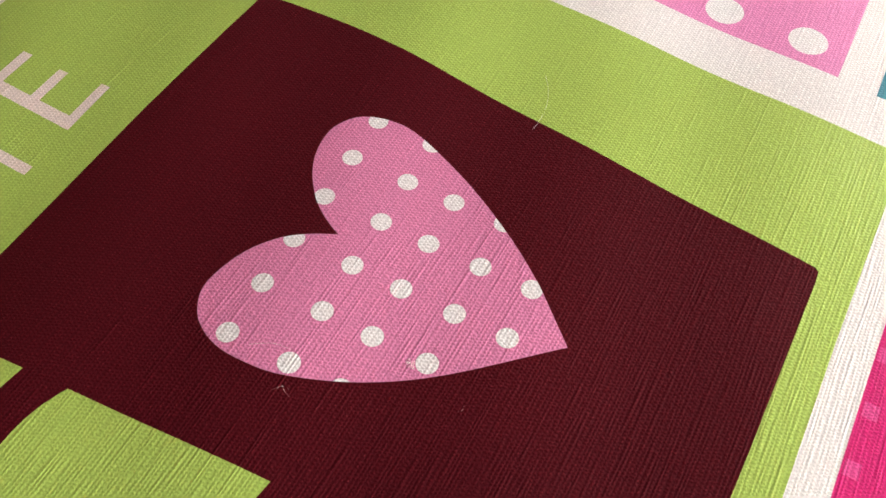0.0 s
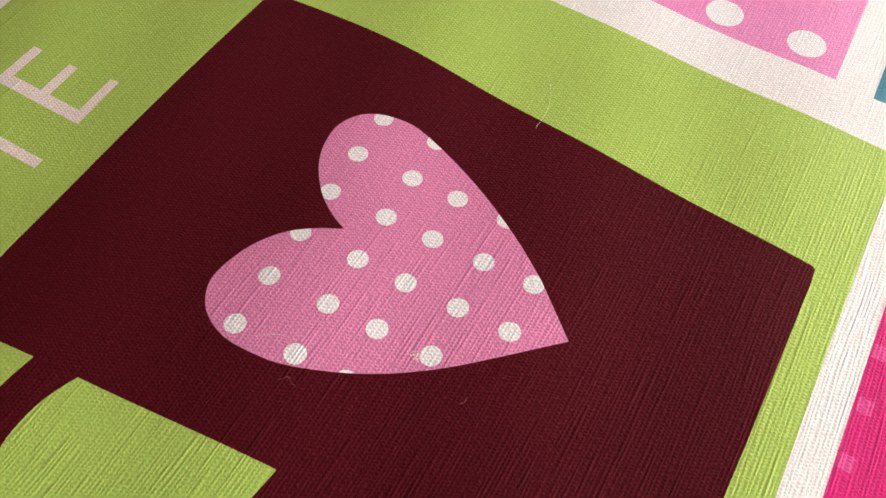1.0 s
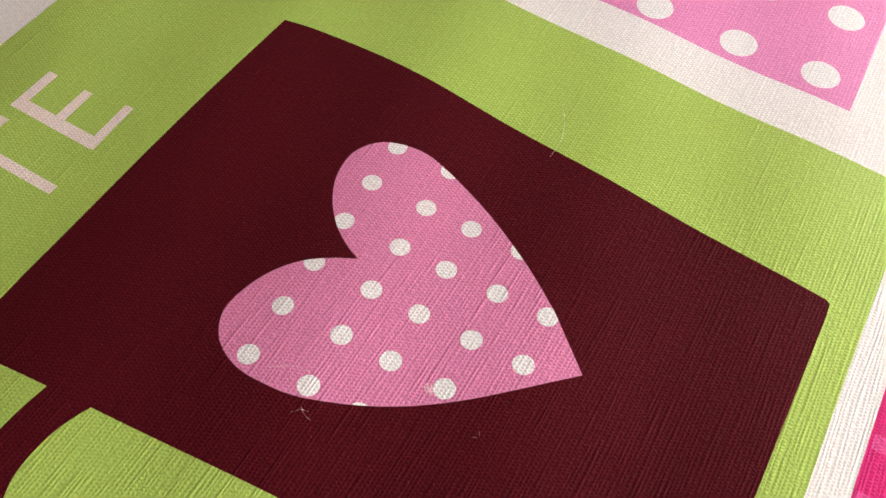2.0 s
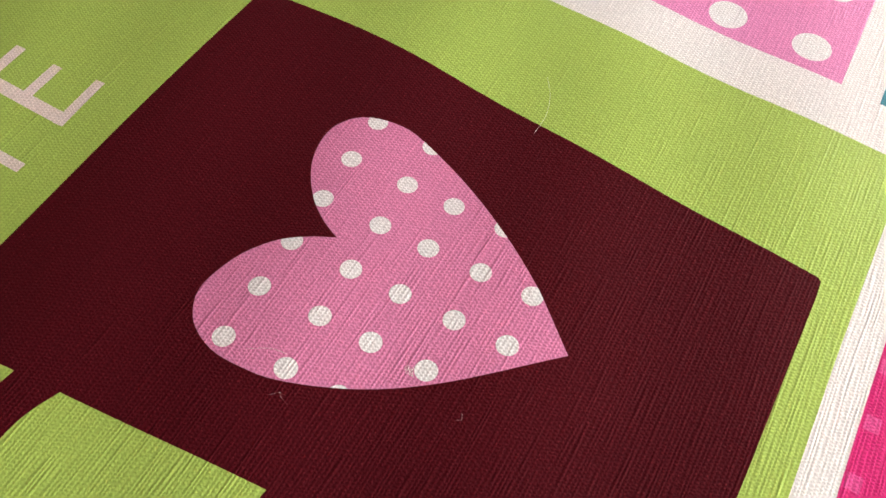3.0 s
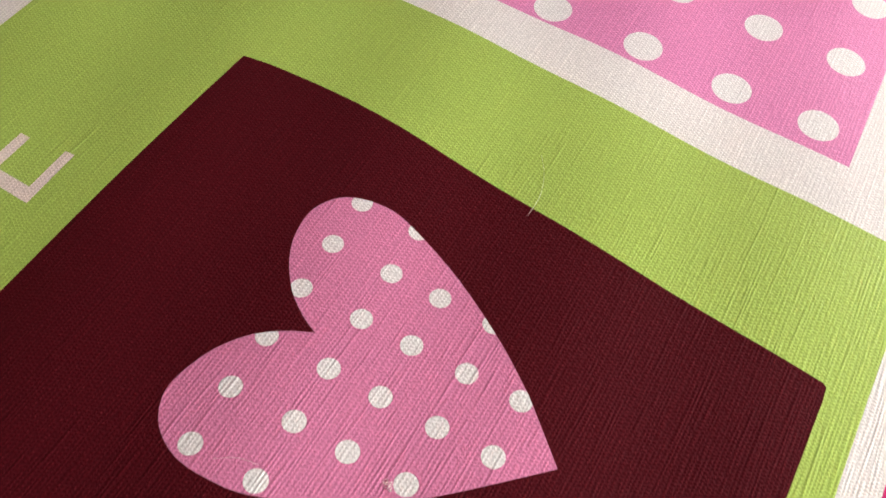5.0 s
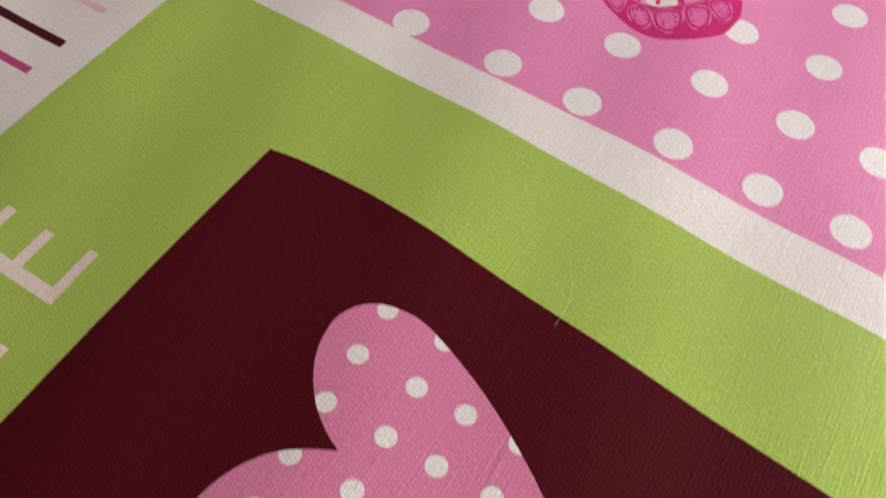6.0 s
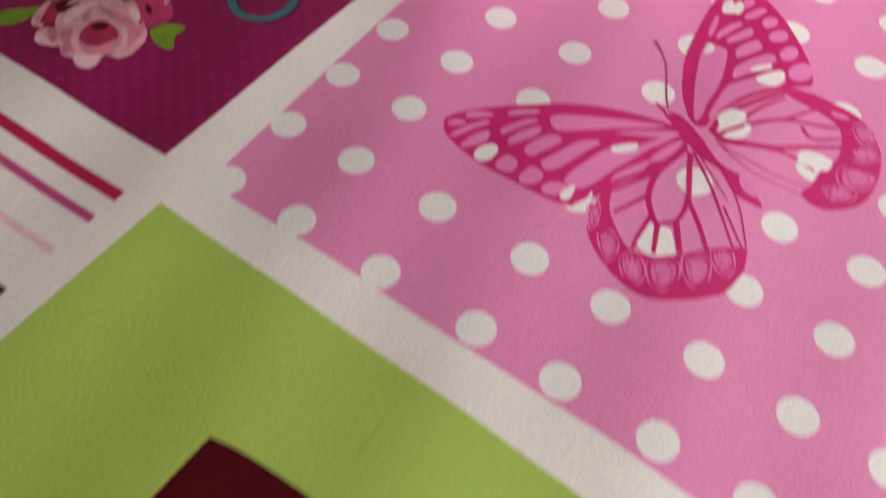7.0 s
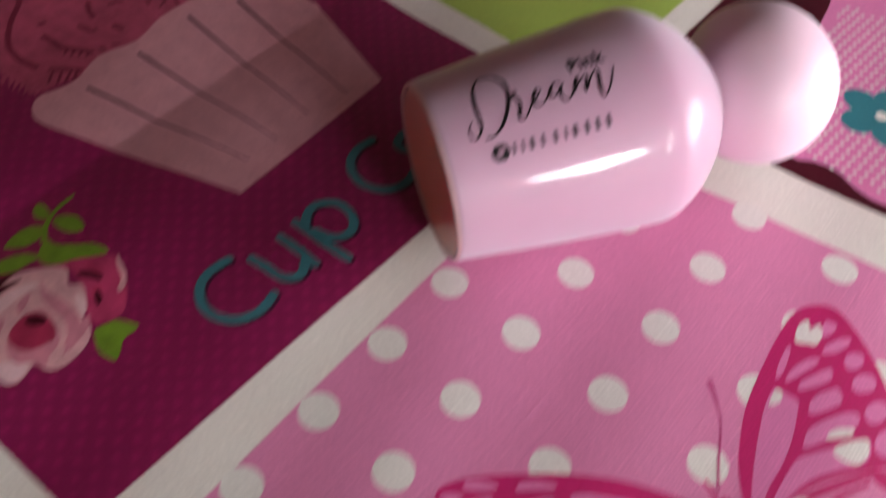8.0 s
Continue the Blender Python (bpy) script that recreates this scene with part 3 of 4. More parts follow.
wing_cell((69.6, 103.3), (71.4, 103.7), (71.5, 102.2), (69.4, 101.2))
wing_cell((9.6, 47.3), (11.3, 49.2), (14.1, 50.6), (14.7, 50.1), (12.8, 47.8), (10.4, 46.2))
wing_cell((7.8, 42.4), (9.3, 44.2), (11.1, 44.8), (10.8, 43.4), (8.6, 41.7))
wing_cell((14.6, 48.0), (15.4, 47.5), (13.9, 44.7), (12.4, 41.1), (11.2, 39.0), (10.5, 39.6), (11.2, 42.2), (12.8, 45.5))
wing_cell((16.8, 45.3), (17.9, 43.6), (17.4, 40.9), (14.8, 37.6), (14.1, 38.5), (14.5, 41.6), (15.6, 44.3))
wing_cell((17.3, 53.7), (19.6, 56.2), (22.5, 57.7), (22.7, 56.7), (19.9, 54.2), (17.7, 52.3))
wing_cell((23.3, 54.9), (23.9, 54.3), (21.9, 50.9), (20.3, 47.4), (19.6, 46.3), (18.6, 47.4), (19.7, 49.9), (21.5, 53.1))
wing_cell((25.3, 53.1), (26.2, 52.1), (25.7, 49.5), (23.7, 45.7), (22.6, 44.6), (21.7, 45.5), (22.2, 48.1), (23.6, 51.2))
wing_cell((29.6, 53.0), (31.2, 52.8), (31.3, 51.0), (29.8, 47.2), (28.4, 44.3), (26.6, 44.5), (26.0, 45.9), (26.6, 48.6), (27.8, 51.4))
wing_cell((37.8, 57.5), (38.5, 56.6), (37.3, 52.7), (35.9, 47.8), (34.8, 44.4), (33.0, 42.7), (31.3, 43.5), (31.2, 44.9), (32.6, 48.8), (34.1, 53.3), (35.3, 55.3))
wing_cell((24.5, 41.6), (26.9, 41.0), (27.5, 38.7), (26.4, 37.2), (24.1, 36.8), (23.2, 38.2), (23.4, 40.4))
wing_cell((30.4, 41.8), (33.1, 41.3), (33.7, 39.4), (32.4, 37.1), (30.6, 36.3), (29.4, 37.5), (29.5, 40.2))
wing_cell((36.7, 41.1), (38.7, 41.6), (39.2, 39.2), (37.4, 37.1), (35.4, 36.9), (34.7, 38.4), (35.5, 40.1))
white_spot((41.2, 57.6), (43.0, 60.2), (45.4, 62.2), (46.0, 60.2), (44.2, 57.9), (42.4, 56.6))
white_spot((40.9, 120.5), (41.9, 122.5), (43.2, 120.9), (44.1, 123.0), (45.8, 121.2), (45.9, 118.2), (44.5, 117.2), (42.4, 116.0), (41.3, 117.6))
white_spot((57.4, 102.8), (59.8, 104.9), (60.1, 103.4), (57.2, 99.9), (56.4, 100.5))
white_spot((62.7, 104.6), (64.1, 102.8), (64.3, 100.6), (63.3, 98.2), (60.2, 97.3), (58.6, 98.3), (60.0, 101.4))
white_spot((44.2, 103.1), (45.7, 103.0), (46.2, 101.0), (44.9, 99.2), (44.4, 100.4))
white_spot((20.1, 42.6), (21.6, 41.6), (21.8, 39.3), (20.9, 37.0), (18.9, 36.5), (17.8, 37.8), (17.9, 40.1), (18.8, 41.7))
white_spot((39.1, 40.8), (40.3, 42.7), (41.0, 40.4), (40.9, 38.3), (39.5, 37.7), (38.9, 38.9))
white_spot((42.5, 36.2), (43.0, 38.9), (43.9, 41.1), (44.0, 43.7), (44.7, 42.0), (44.9, 39.4), (45.1, 37.5), (43.8, 36.7))
white_spot((76.1, 81.6), (76.7, 83.5), (79.4, 84.6), (82.9, 84.5), (83.4, 82.5), (82.8, 80.7), (79.6, 79.6), (76.9, 79.5))
white_spot((56.7, 80.3), (56.9, 83.0), (58.7, 85.3), (61.4, 85.5), (61.9, 83.3), (60.1, 80.1), (58.7, 78.0))
white_spot((60.3, 77.4), (62.5, 80.8), (62.7, 82.0), (63.7, 82.8), (64.5, 80.9), (63.7, 78.2), (61.4, 77.1))
white_field((56.9, 42.4), (58.5, 44.0), (59.5, 41.0), (60.8, 37.2), (60.0, 36.3), (58.2, 37.6), (57.2, 39.9))
white_field((60.0, 43.9), (61.7, 44.8), (63.6, 42.9), (65.6, 39.6), (64.0, 38.2), (62.2, 37.7), (60.9, 40.2))

# hindwings: dark margins with pale spots, and veins between which the dotted ground shows
margin = smooth_loop([(45.8, 47.5), (46.0, 42.2), (46.7, 37.5), (47.9, 34.3), (51.1, 31.0), (55.8, 28.3), (60.4, 26.5), (64.8, 26.2), (69.1, 28.2), (74.1, 32.2), (77.7, 36.8), (78.6, 41.3), (78.8, 44.6), (77.4, 49.8)], 4, False)
margin += smooth_loop([(76.2, 49.9), (72.0, 46.4), (68.0, 42.0), (64.0, 37.8), (60.3, 35.6), (56.7, 35.4), (52.0, 38.9), (48.7, 42.7), (47.2, 47.2)], 4, False)
printed("hindwing_margin", margin, CRIMSON, pink, 3, "crimson printed wing margin")
margin = smooth_loop([(65.5, 98.5), (67.5, 100.6), (71.3, 101.9), (75.3, 102.1), (80.0, 101.9), (84.3, 100.8), (88.9, 96.6), (92.1, 91.4), (93.5, 83.1), (92.7, 76.7), (89.9, 72.7), (86.1, 70.1), (82.8, 70.0), (80.6, 71.5)], 4, False)
margin += smooth_loop([(81.8, 75.7), (81.9, 80.4), (83.6, 85.1), (83.0, 90.5), (80.8, 95.0), (77.0, 96.6), (72.6, 97.0), (67.6, 97.4)], 4, False)
printed("hindwing_margin", margin, CRIMSON, pink, 3, "crimson printed wing margin")


def vein(line, w):
    pts = smooth_loop(line, 5, False)
    printed("wing_vein", ribbon(pts, [w * (1.25 - 0.4 * k / len(pts)) for k in range(len(pts))]), CRIMSON, pink, 5)


vein([(54.9, 67.7), (51.5, 57.4), (46.7, 49.0), (46.6, 44.5)], 1.2)
vein([(54.7, 66.7), (52.8, 57.5), (54.1, 50.3), (57.3, 45.8), (59.1, 44.4)], 1.3)
vein([(56.1, 67.1), (58.6, 61.2), (61.5, 54.3), (62.1, 47.9), (59.1, 44.4)], 1.1)
vein([(61.5, 54.3), (66.3, 49.5), (70.5, 44.5)], 1.0)
vein([(62.2, 47.1), (66.3, 40.4)], 1.2)
vein([(59.2, 44.5), (61.9, 37.0)], 1.0)
vein([(54.1, 50.3), (50.2, 41.6)], 0.9)
vein([(57.1, 45.7), (57.3, 39.1), (57.8, 35.4)], 0.9)
vein([(52.4, 56.8), (47.3, 46.8)], 0.9)
vein([(56.5, 67.4), (64.4, 60.2), (74.5, 48.5)], 0.6)
vein([(57.5, 67.8), (64.7, 62.2), (68.7, 59.1)], 0.3)
vein([(62.9, 67.4), (70.8, 59.9), (76.8, 50.3)], 0.4)
vein([(68.5, 57.2), (76.0, 49.7)], 0.5)
vein([(57.3, 75.2), (57.4, 80.8), (59.8, 87.5), (65.3, 96.7), (67.5, 99.6)], 1.4)
vein([(58.2, 74.7), (64.1, 83.8), (69.6, 89.5), (77.3, 93.2), (81.6, 95.7)], 1.0)
vein([(61.3, 82.5), (63.5, 89.8), (66.9, 96.2)], 0.9)
vein([(59.1, 74.2), (70.0, 79.3), (75.8, 83.9), (83.6, 90.1)], 1.2)
vein([(60.5, 74.1), (72.4, 79.6), (80.8, 79.2)], 0.9)
vein([(69.1, 89.1), (73.9, 97.1)], 0.8)
vein([(73.4, 90.0), (77.0, 88.0), (82.7, 92.6)], 0.9)
vein([(59.6, 73.1), (72.9, 72.4), (82.2, 73.8)], 0.35)
vein([(60.4, 72.9), (70.0, 70.1), (83.0, 71.2)], 0.35)


def hindwing_cell(outline):
    printed("wing_cell", smooth_loop(outline, 3), CELL, pink, 5.6 if outline[0][0] > 60 else 4.5)


hindwing_cell([(46.0, 47.9), (45.7, 51.2), (47.9, 56.3), (50.2, 59.4), (49.2, 53.7), (46.5, 49.0)])
hindwing_cell([(48.1, 44.1), (48.7, 47.9), (51.2, 53.1), (52.2, 54.5), (52.5, 51.3), (50.4, 44.5)])
hindwing_cell([(50.2, 42.4), (52.1, 47.7), (52.9, 50.3), (54.1, 47.8), (53.2, 43.9), (52.3, 40.7)])
hindwing_cell([(42.0, 52.7), (42.8, 56.9), (45.5, 61.1), (48.3, 66.1), (51.5, 70.6), (50.5, 67.0), (47.3, 60.9), (44.8, 55.5), (43.7, 51.8)])
hindwing_cell([(49.7, 59.7), (51.1, 65.9), (53.5, 69.1), (53.0, 63.6), (51.2, 60.1)])
hindwing_cell([(68.0, 66.5), (68.9, 67.7), (72.0, 66.2), (73.5, 64.2), (71.7, 63.7), (69.6, 64.5)])


random.seed(21)


def margin_spot(outline):
    """A mottled blob with a thin pale line round it, left in the crimson margin."""
    cx, cy = sum(p[0] for p in outline) / len(outline), sum(p[1] for p in outline) / len(outline)

    def scaled(q):
        return smooth_loop([(cx + q * (x - cx), cy + q * (y - cy)) for x, y in outline], 5)
    rim = scaled(1.16)
    first = random.randrange(len(rim))
    rim = rim[first:] + rim[:first]
    n = round(len(rim) * random.uniform(0.72, 0.9))
    printed("margin_line", ribbon(rim[:n], [0.28 + 0.16 * math.sin(0.9 * k) for k in range(n)]), CELL, pink, 4.4)
    printed("margin_spot", [(x + random.uniform(-0.09, 0.09), y + random.uniform(-0.09, 0.09)) for x, y in scaled(0.86)], CELL_DEEP, pink, 4)
    inner = scaled(0.62)
    for k in range(0, len(inner), 4):
        if random.random() < 0.75:
            x, y = inner[k]
            a = random.uniform(0, math.pi)
            printed("margin_fleck", capsule(x, y, x + 0.7 * math.cos(a), y + 0.7 * math.sin(a), random.uniform(0.25, 0.5), 4), CRIMSON, pink, 5 + 0.03 * k)


margin_spot([(45.0, 40.5), (45.9, 41.9), (47.8, 40.0), (48.6, 36.8), (48.2, 35.2), (46.3, 37.7)])
margin_spot([(50.7, 34.5), (51.7, 36.4), (54.1, 35.7), (55.4, 33.0), (55.2, 30.4), (53.1, 31.4)])
margin_spot([(57.4, 31.5), (58.3, 33.6), (60.7, 33.8), (62.6, 31.0), (62.1, 28.4), (59.5, 28.9)])
margin_spot([(62.5, 33.9), (64.3, 36.6), (67.2, 37.2), (68.4, 34.0), (67.6, 30.6), (64.9, 30.4)])
margin_spot([(67.7, 39.4), (69.5, 41.6), (72.0, 41.9), (73.4, 38.2), (72.6, 35.3), (70.3, 35.4)])
margin_spot([(71.7, 44.6), (73.1, 46.7), (75.2, 46.6), (76.7, 43.5), (76.0, 41.2), (73.6, 41.9)])
margin_spot([(85.6, 82.4), (87.2, 85.0), (92.0, 86.4), (93.4, 84.6), (91.0, 80.7), (87.4, 79.5)])
margin_spot([(84.7, 75.5), (86.9, 78.4), (89.8, 79.2), (90.2, 76.7), (87.5, 74.1), (84.9, 73.6)])
margin_spot([(85.4, 90.4), (88.6, 93.5), (91.2, 93.1), (90.6, 89.7), (87.4, 88.1)])
margin_spot([(83.6, 97.5), (85.8, 99.9), (88.5, 98.0), (89.0, 95.0), (86.3, 94.1)])
printed("margin_spot", disc(79.5, 99.0, 2.2, 20, 0.8, 0.2), CELL, pink, 4)

# striped panel
stripes = panel("striped_panel", [(-31.5, -6.0), (-200, -6.0), (-200, -180), (-31.5, -180)], WHITE, "white printed panel with coloured stripes")
for y, w, m in ((-16.0, 3.0, SCARLET), (-23.4, 2.2, MAGENTA), (-33.4, 1.7, ROSE_LIGHT), (-45.5, 2.2, MAROON), (-54.6, 1.9, MAGENTA), (-64.5, 2.2, ROSE_PALE), (-76.0, 2.6, MAGENTA)):
    printed("stripe", [(-34.2, y + w / 2), (-195, y + w / 2 - 0.4), (-195, y - w / 2 - 0.4), (-34.0, y - w / 2)], m, stripes, 2)

# purple panel: cupcake, rose, lettering
purple = panel("purple_panel", [(-34.8, -2.3), (-34.4, 50), (-34.0, 141.2), (-200, 141.2), (-200, -2.6)], PURPLE, "purple printed panel with cupcake and rose")
lower_edge = [(-70.8, 67.4), (-72.7, 116.6), (-87.9, 121.5), (-105.4, 127.0), (-121, 125), (-129.7, 104.9)]
upper_edge = [(-129.5, 94), (-126.5, 84), (-128.5, 74), (-125.5, 66), (-125.4, 60.8), (-126.7, 55.5), (-123.9, 51.6), (-118.1, 50.7), (-102.8, 56.4), (-91.4, 59.9)]
printed("cupcake_case", lower_edge[:5] + smooth_loop(lower_edge[5:] + upper_edge, 3, False), CASE, purple, 2.6, "dusty pink printed cupcake case")
for x1, y1, x2, y2 in ((-121.1, 64.9, -76.6, 75.4), (-122.6, 81.3, -76.8, 84.5), (-125.1, 99.5, -77.5, 95.5), (-121.2, 113.2, -75.4, 107.1)):
    n = 10
    pts = [(x1 + (x2 - x1) * k / n, y1 + (y2 - y1) * k / n) for k in range(n + 1)]
    printed("case_pleat", ribbon(pts, [0.75 * (1 - k / n) + 0.25 for k in range(n + 1)]), INK, purple, 3.4)
random.seed(4)
frost = smooth_loop([(-127.5, 58), (-133, 55.4), (-144, 54.5), (-160, 57), (-176, 72), (-172, 100), (-160, 118), (-140, 122), (-124, 118), (-124, 90)], 5)
printed("cupcake_frosting", frost, FROST, purple, 2, "dusky pink printed frosting with scribbled shading")
for ring, count in ((0.90, 40), (0.66, 28), (0.40, 16)):
    for k in range(count):
        a = 2 * math.pi * (k + random.uniform(-0.3, 0.3)) / count
        q = ring * random.uniform(0.93, 1.05)
        x, y = -150 + 21 * q * math.cos(a), 88 + 31 * q * math.sin(a)
        d = a + math.pi / 2 + random.uniform(-0.7, 0.7)
        l = random.uniform(1.0, 3.4)
        if x < -131 and y > 92:
            printed("frosting_stroke", capsule(x, y, x + l * math.cos(d), y + l * math.sin(d), random.uniform(0.6, 1.1), 4), SCRIBBLE, purple, 3 + 0.02 * k)
for k in range(16):
    a = 2.9 + k * 0.09
    x, y = -143 + 26 * math.cos(a), 84 + 29 * math.sin(a)
    printed("frosting_fringe", capsule(x, y, x + 4 * math.cos(a), y + 4 * math.sin(a), 0.8, 4), FROST, purple, 3)


def rose_leaf(outline):
    printed("rose_leaf", smooth_loop(outline, 4), LEAF, purple, 2)


rose_leaf([(-88.3, 27.3), (-90.2, 29.2), (-90.7, 31.4), (-88.3, 31.8), (-85.1, 34.6), (-82.4, 37.1), (-78.5, 37.7), (-79.8, 34.8), (-81.6, 31.5), (-83.6, 28.4), (-86.2, 27.0)])
rose_leaf([(-92.4, 17.3), (-93.4, 20.7), (-92.6, 24.0), (-90.7, 26.6), (-88.2, 27.5), (-88.3, 25.2), (-88.8, 22.1), (-90.5, 19.4)])
rose_leaf([(-96.1, 24.5), (-97.2, 28.4), (-96.4, 31.4), (-94.2, 32.9), (-92.6, 31.2), (-92.6, 27.6), (-94.3, 25.4)])
rose_leaf([(-94.6, 35.3), (-94.2, 37.5), (-91.8, 39.2), (-88.8, 39.0), (-87.3, 37.9), (-89.1, 35.6), (-91.9, 34.9)])
rose_leaf([(-100.3, 34.5), (-100.8, 36.0), (-99.0, 36.6), (-96.7, 36.2), (-95.6, 34.9), (-97.0, 33.7), (-98.7, 33.6)])
rose_leaf([(-99.7, 4.0), (-97.5, 9.0), (-94.1, 12.7), (-92.5, 14.3), (-91.2, 10.5), (-91.9, 7.2), (-95.0, 4.0)])
rose_leaf([(-65.3, 23.9), (-64.6, 26.6), (-63.8, 28.3), (-59.7, 30.0), (-59.5, 26.2), (-57.1, 23.2), (-57.5, 21.9), (-60.9, 21.5), (-63.4, 22.5)])
printed("rose_stem", ribbon(smooth_loop([(-90.7, 30.5), (-94.0, 33.1), (-96.4, 37.5), (-97.0, 42.7)], 4, False), [1.5 - 0.07 * k for k in range(13)]), LEAF, purple, 3)


def rose_petal(level, m, outline, name="rose_petal"):
    printed(name, smooth_loop(outline, 4), m, purple, level)


rose_petal(3, ROSE_RED, [(-86.6, 26.2), (-83.8, 28.6), (-82.1, 31.9), (-79.8, 34.8), (-77.4, 37.7), (-74.0, 37.1), (-70.6, 35.8), (-66.0, 32.2), (-64.4, 29.5), (-65.6, 25.7), (-68.3, 24.6), (-75.8, 28.8), (-81.1, 29.2)])
rose_petal(3, ROSE_PALE, [(-89.7, 9.4), (-91.4, 12.0), (-92.7, 16.7), (-91.8, 17.4), (-88.8, 13.3), (-86.0, 9.7), (-88.0, 8.8)])
rose_petal(4, ROSE_DEEP, [(-87.6, 10.4), (-90.0, 14.0), (-91.3, 17.8), (-87.8, 21.3), (-85.1, 17.3), (-84.0, 14.2), (-85.7, 11.9)])
rose_petal(5, MAROON, [(-89.3, 16.2), (-90.1, 18.5), (-88.1, 21.5), (-87.8, 18.4), (-87.5, 16.2)])
rose_petal(4, ROSE_PALE, [(-84.9, 6.4), (-85.9, 8.3), (-84.8, 10.4), (-81.2, 11.3), (-77.4, 10.9), (-78.0, 6.9), (-81.4, 5.6), (-83.5, 5.3)])
rose_petal(4, ROSE_PALE, [(-78.8, 9.2), (-76.6, 6.6), (-74.3, 5.6), (-72.2, 6.3), (-69.5, 5.2), (-67.1, 5.9), (-66.3, 8.0), (-67.2, 10.9), (-66.9, 11.8), (-64.1, 12.8), (-63.0, 15.2), (-63.1, 18.1), (-63.9, 21.2), (-66.4, 23.8), (-69.7, 23.4), (-70.1, 16.8), (-75.0, 12.5)])
rose_petal(5, ROSE_PALE, [(-85.4, 13.1), (-87.5, 17.0), (-88.1, 21.5), (-86.3, 24.7), (-83.7, 27.9), (-81.1, 29.2), (-77.7, 27.1), (-75.8, 28.8), (-72.5, 27.4), (-68.7, 23.4), (-66.0, 20.2), (-64.7, 16.7), (-68.1, 12.3), (-73.8, 9.8), (-75.7, 8.1), (-79.2, 9.0), (-82.6, 10.7)])
rose_petal(6, ROSE_DUSK, [(-82.9, 24.3), (-80.3, 23.2), (-75.7, 23.9), (-71.7, 24.0), (-68.4, 22.9), (-66.3, 19.2), (-65.0, 16.4), (-68.3, 19.8), (-71.2, 21.2), (-75.1, 21.1), (-79.2, 21.7)])
rose_petal(6, ROSE_DUSK, [(-81.2, 17.5), (-81.8, 19.8), (-81.4, 20.6), (-79.8, 18.7), (-79.1, 16.4)])
rose_petal(6, ROSE_DUSK, [(-81.1, 10.5), (-80.7, 12.7), (-79.5, 13.4), (-76.9, 10.1), (-73.4, 7.8), (-76.1, 7.8)])
rose_petal(7, ROSE_DUSK, [(-75.1, 10.9), (-77.1, 13.1), (-77.8, 16.4), (-76.8, 19.7), (-74.0, 20.1), (-70.1, 19.1), (-67.7, 17.3), (-66.9, 14.1), (-67.9, 12.1), (-69.9, 9.3), (-73.0, 9.7)])
rose_petal(8, ROSE_DEEP, [(-75.9, 11.8), (-77.4, 14.4), (-77.8, 17.6), (-75.4, 19.6), (-71.7, 19.3), (-69.2, 17.5), (-69.5, 15.7), (-70.5, 12.6), (-72.9, 11.3)])
rose_petal(4, ROSE_PALE, [(-76.7, 38.3), (-74.5, 37.6), (-71.7, 36.6), (-69.2, 34.5), (-68.9, 32.7), (-70.3, 33.5), (-71.3, 35.2), (-74.6, 36.7)])
rose_petal(4, ROSE_DEEP, [(-80.2, 32.7), (-77.9, 33.8), (-75.0, 33.7), (-76.7, 32.7)])
rose_petal(4, ROSE_DEEP, [(-73.6, 29.9), (-72.5, 30.8), (-70.1, 29.5), (-70.1, 28.3), (-72.0, 28.7)])
rose_petal(5.3, ROSE_LIGHT, [(-72.0, 6.3), (-71.2, 9.0), (-68.3, 11.0), (-66.9, 8.1), (-68.2, 5.4)], "petal_shading")
rose_petal(5.3, ROSE_LIGHT, [(-84.6, 6.0), (-83.9, 7.9), (-80.9, 6.9), (-79.0, 6.8), (-81.8, 5.1)], "petal_shading")
rose_petal(5.3, ROSE_LIGHT, [(-84.3, 14.5), (-85.2, 18.2), (-84.0, 22.2), (-82.1, 23.0), (-82.5, 19.2), (-82.0, 13.7)], "petal_shading")
rose_petal(5.3, ROSE_LIGHT, [(-74.7, 26.4), (-72.3, 27.1), (-69.7, 25.2), (-70.3, 24.1)], "petal_shading")
rose_petal(5.6, ROSE_DUSK, [(-84.2, 9.8), (-83.3, 11.1), (-80.7, 9.6), (-79.8, 7.5), (-81.9, 7.9)], "petal_shading")
rose_petal(5.6, ROSE_DUSK, [(-76.5, 6.6), (-76.9, 8.7), (-74.6, 7.9), (-74.4, 6.0)], "petal_shading")
rose_petal(5.6, ROSE_DUSK, [(-67.4, 18.5), (-68.5, 22.8), (-68.7, 25.1), (-66.5, 23.2), (-65.1, 17.7)], "petal_shading")
rose_petal(5.6, ROSE_DUSK, [(-68.8, 12.2), (-68.0, 14.5), (-65.6, 13.2), (-67.3, 11.5)], "petal_shading")
rose_petal(5.9, MAROON, [(-72.6, 29.9), (-71.3, 30.0), (-69.7, 29.1), (-69.4, 27.9), (-71.0, 28.4)], "petal_shading")
rose_petal(5.9, MAROON, [(-79.0, 30.3), (-77.3, 32.0), (-74.6, 32.9), (-73.9, 31.9), (-76.0, 30.9), (-77.8, 29.9)], "petal_shading")
rose_petal(5.9, MAROON, [(-87.5, 15.3), (-87.8, 17.2), (-86.9, 19.8), (-85.7, 21.6), (-86.0, 18.9), (-86.1, 16.1)], "petal_shading")
printed("rose_heart", disc(-75.2, 17.6, 2.1, 18, 1.3, 0.7), MAROON, purple, 9)


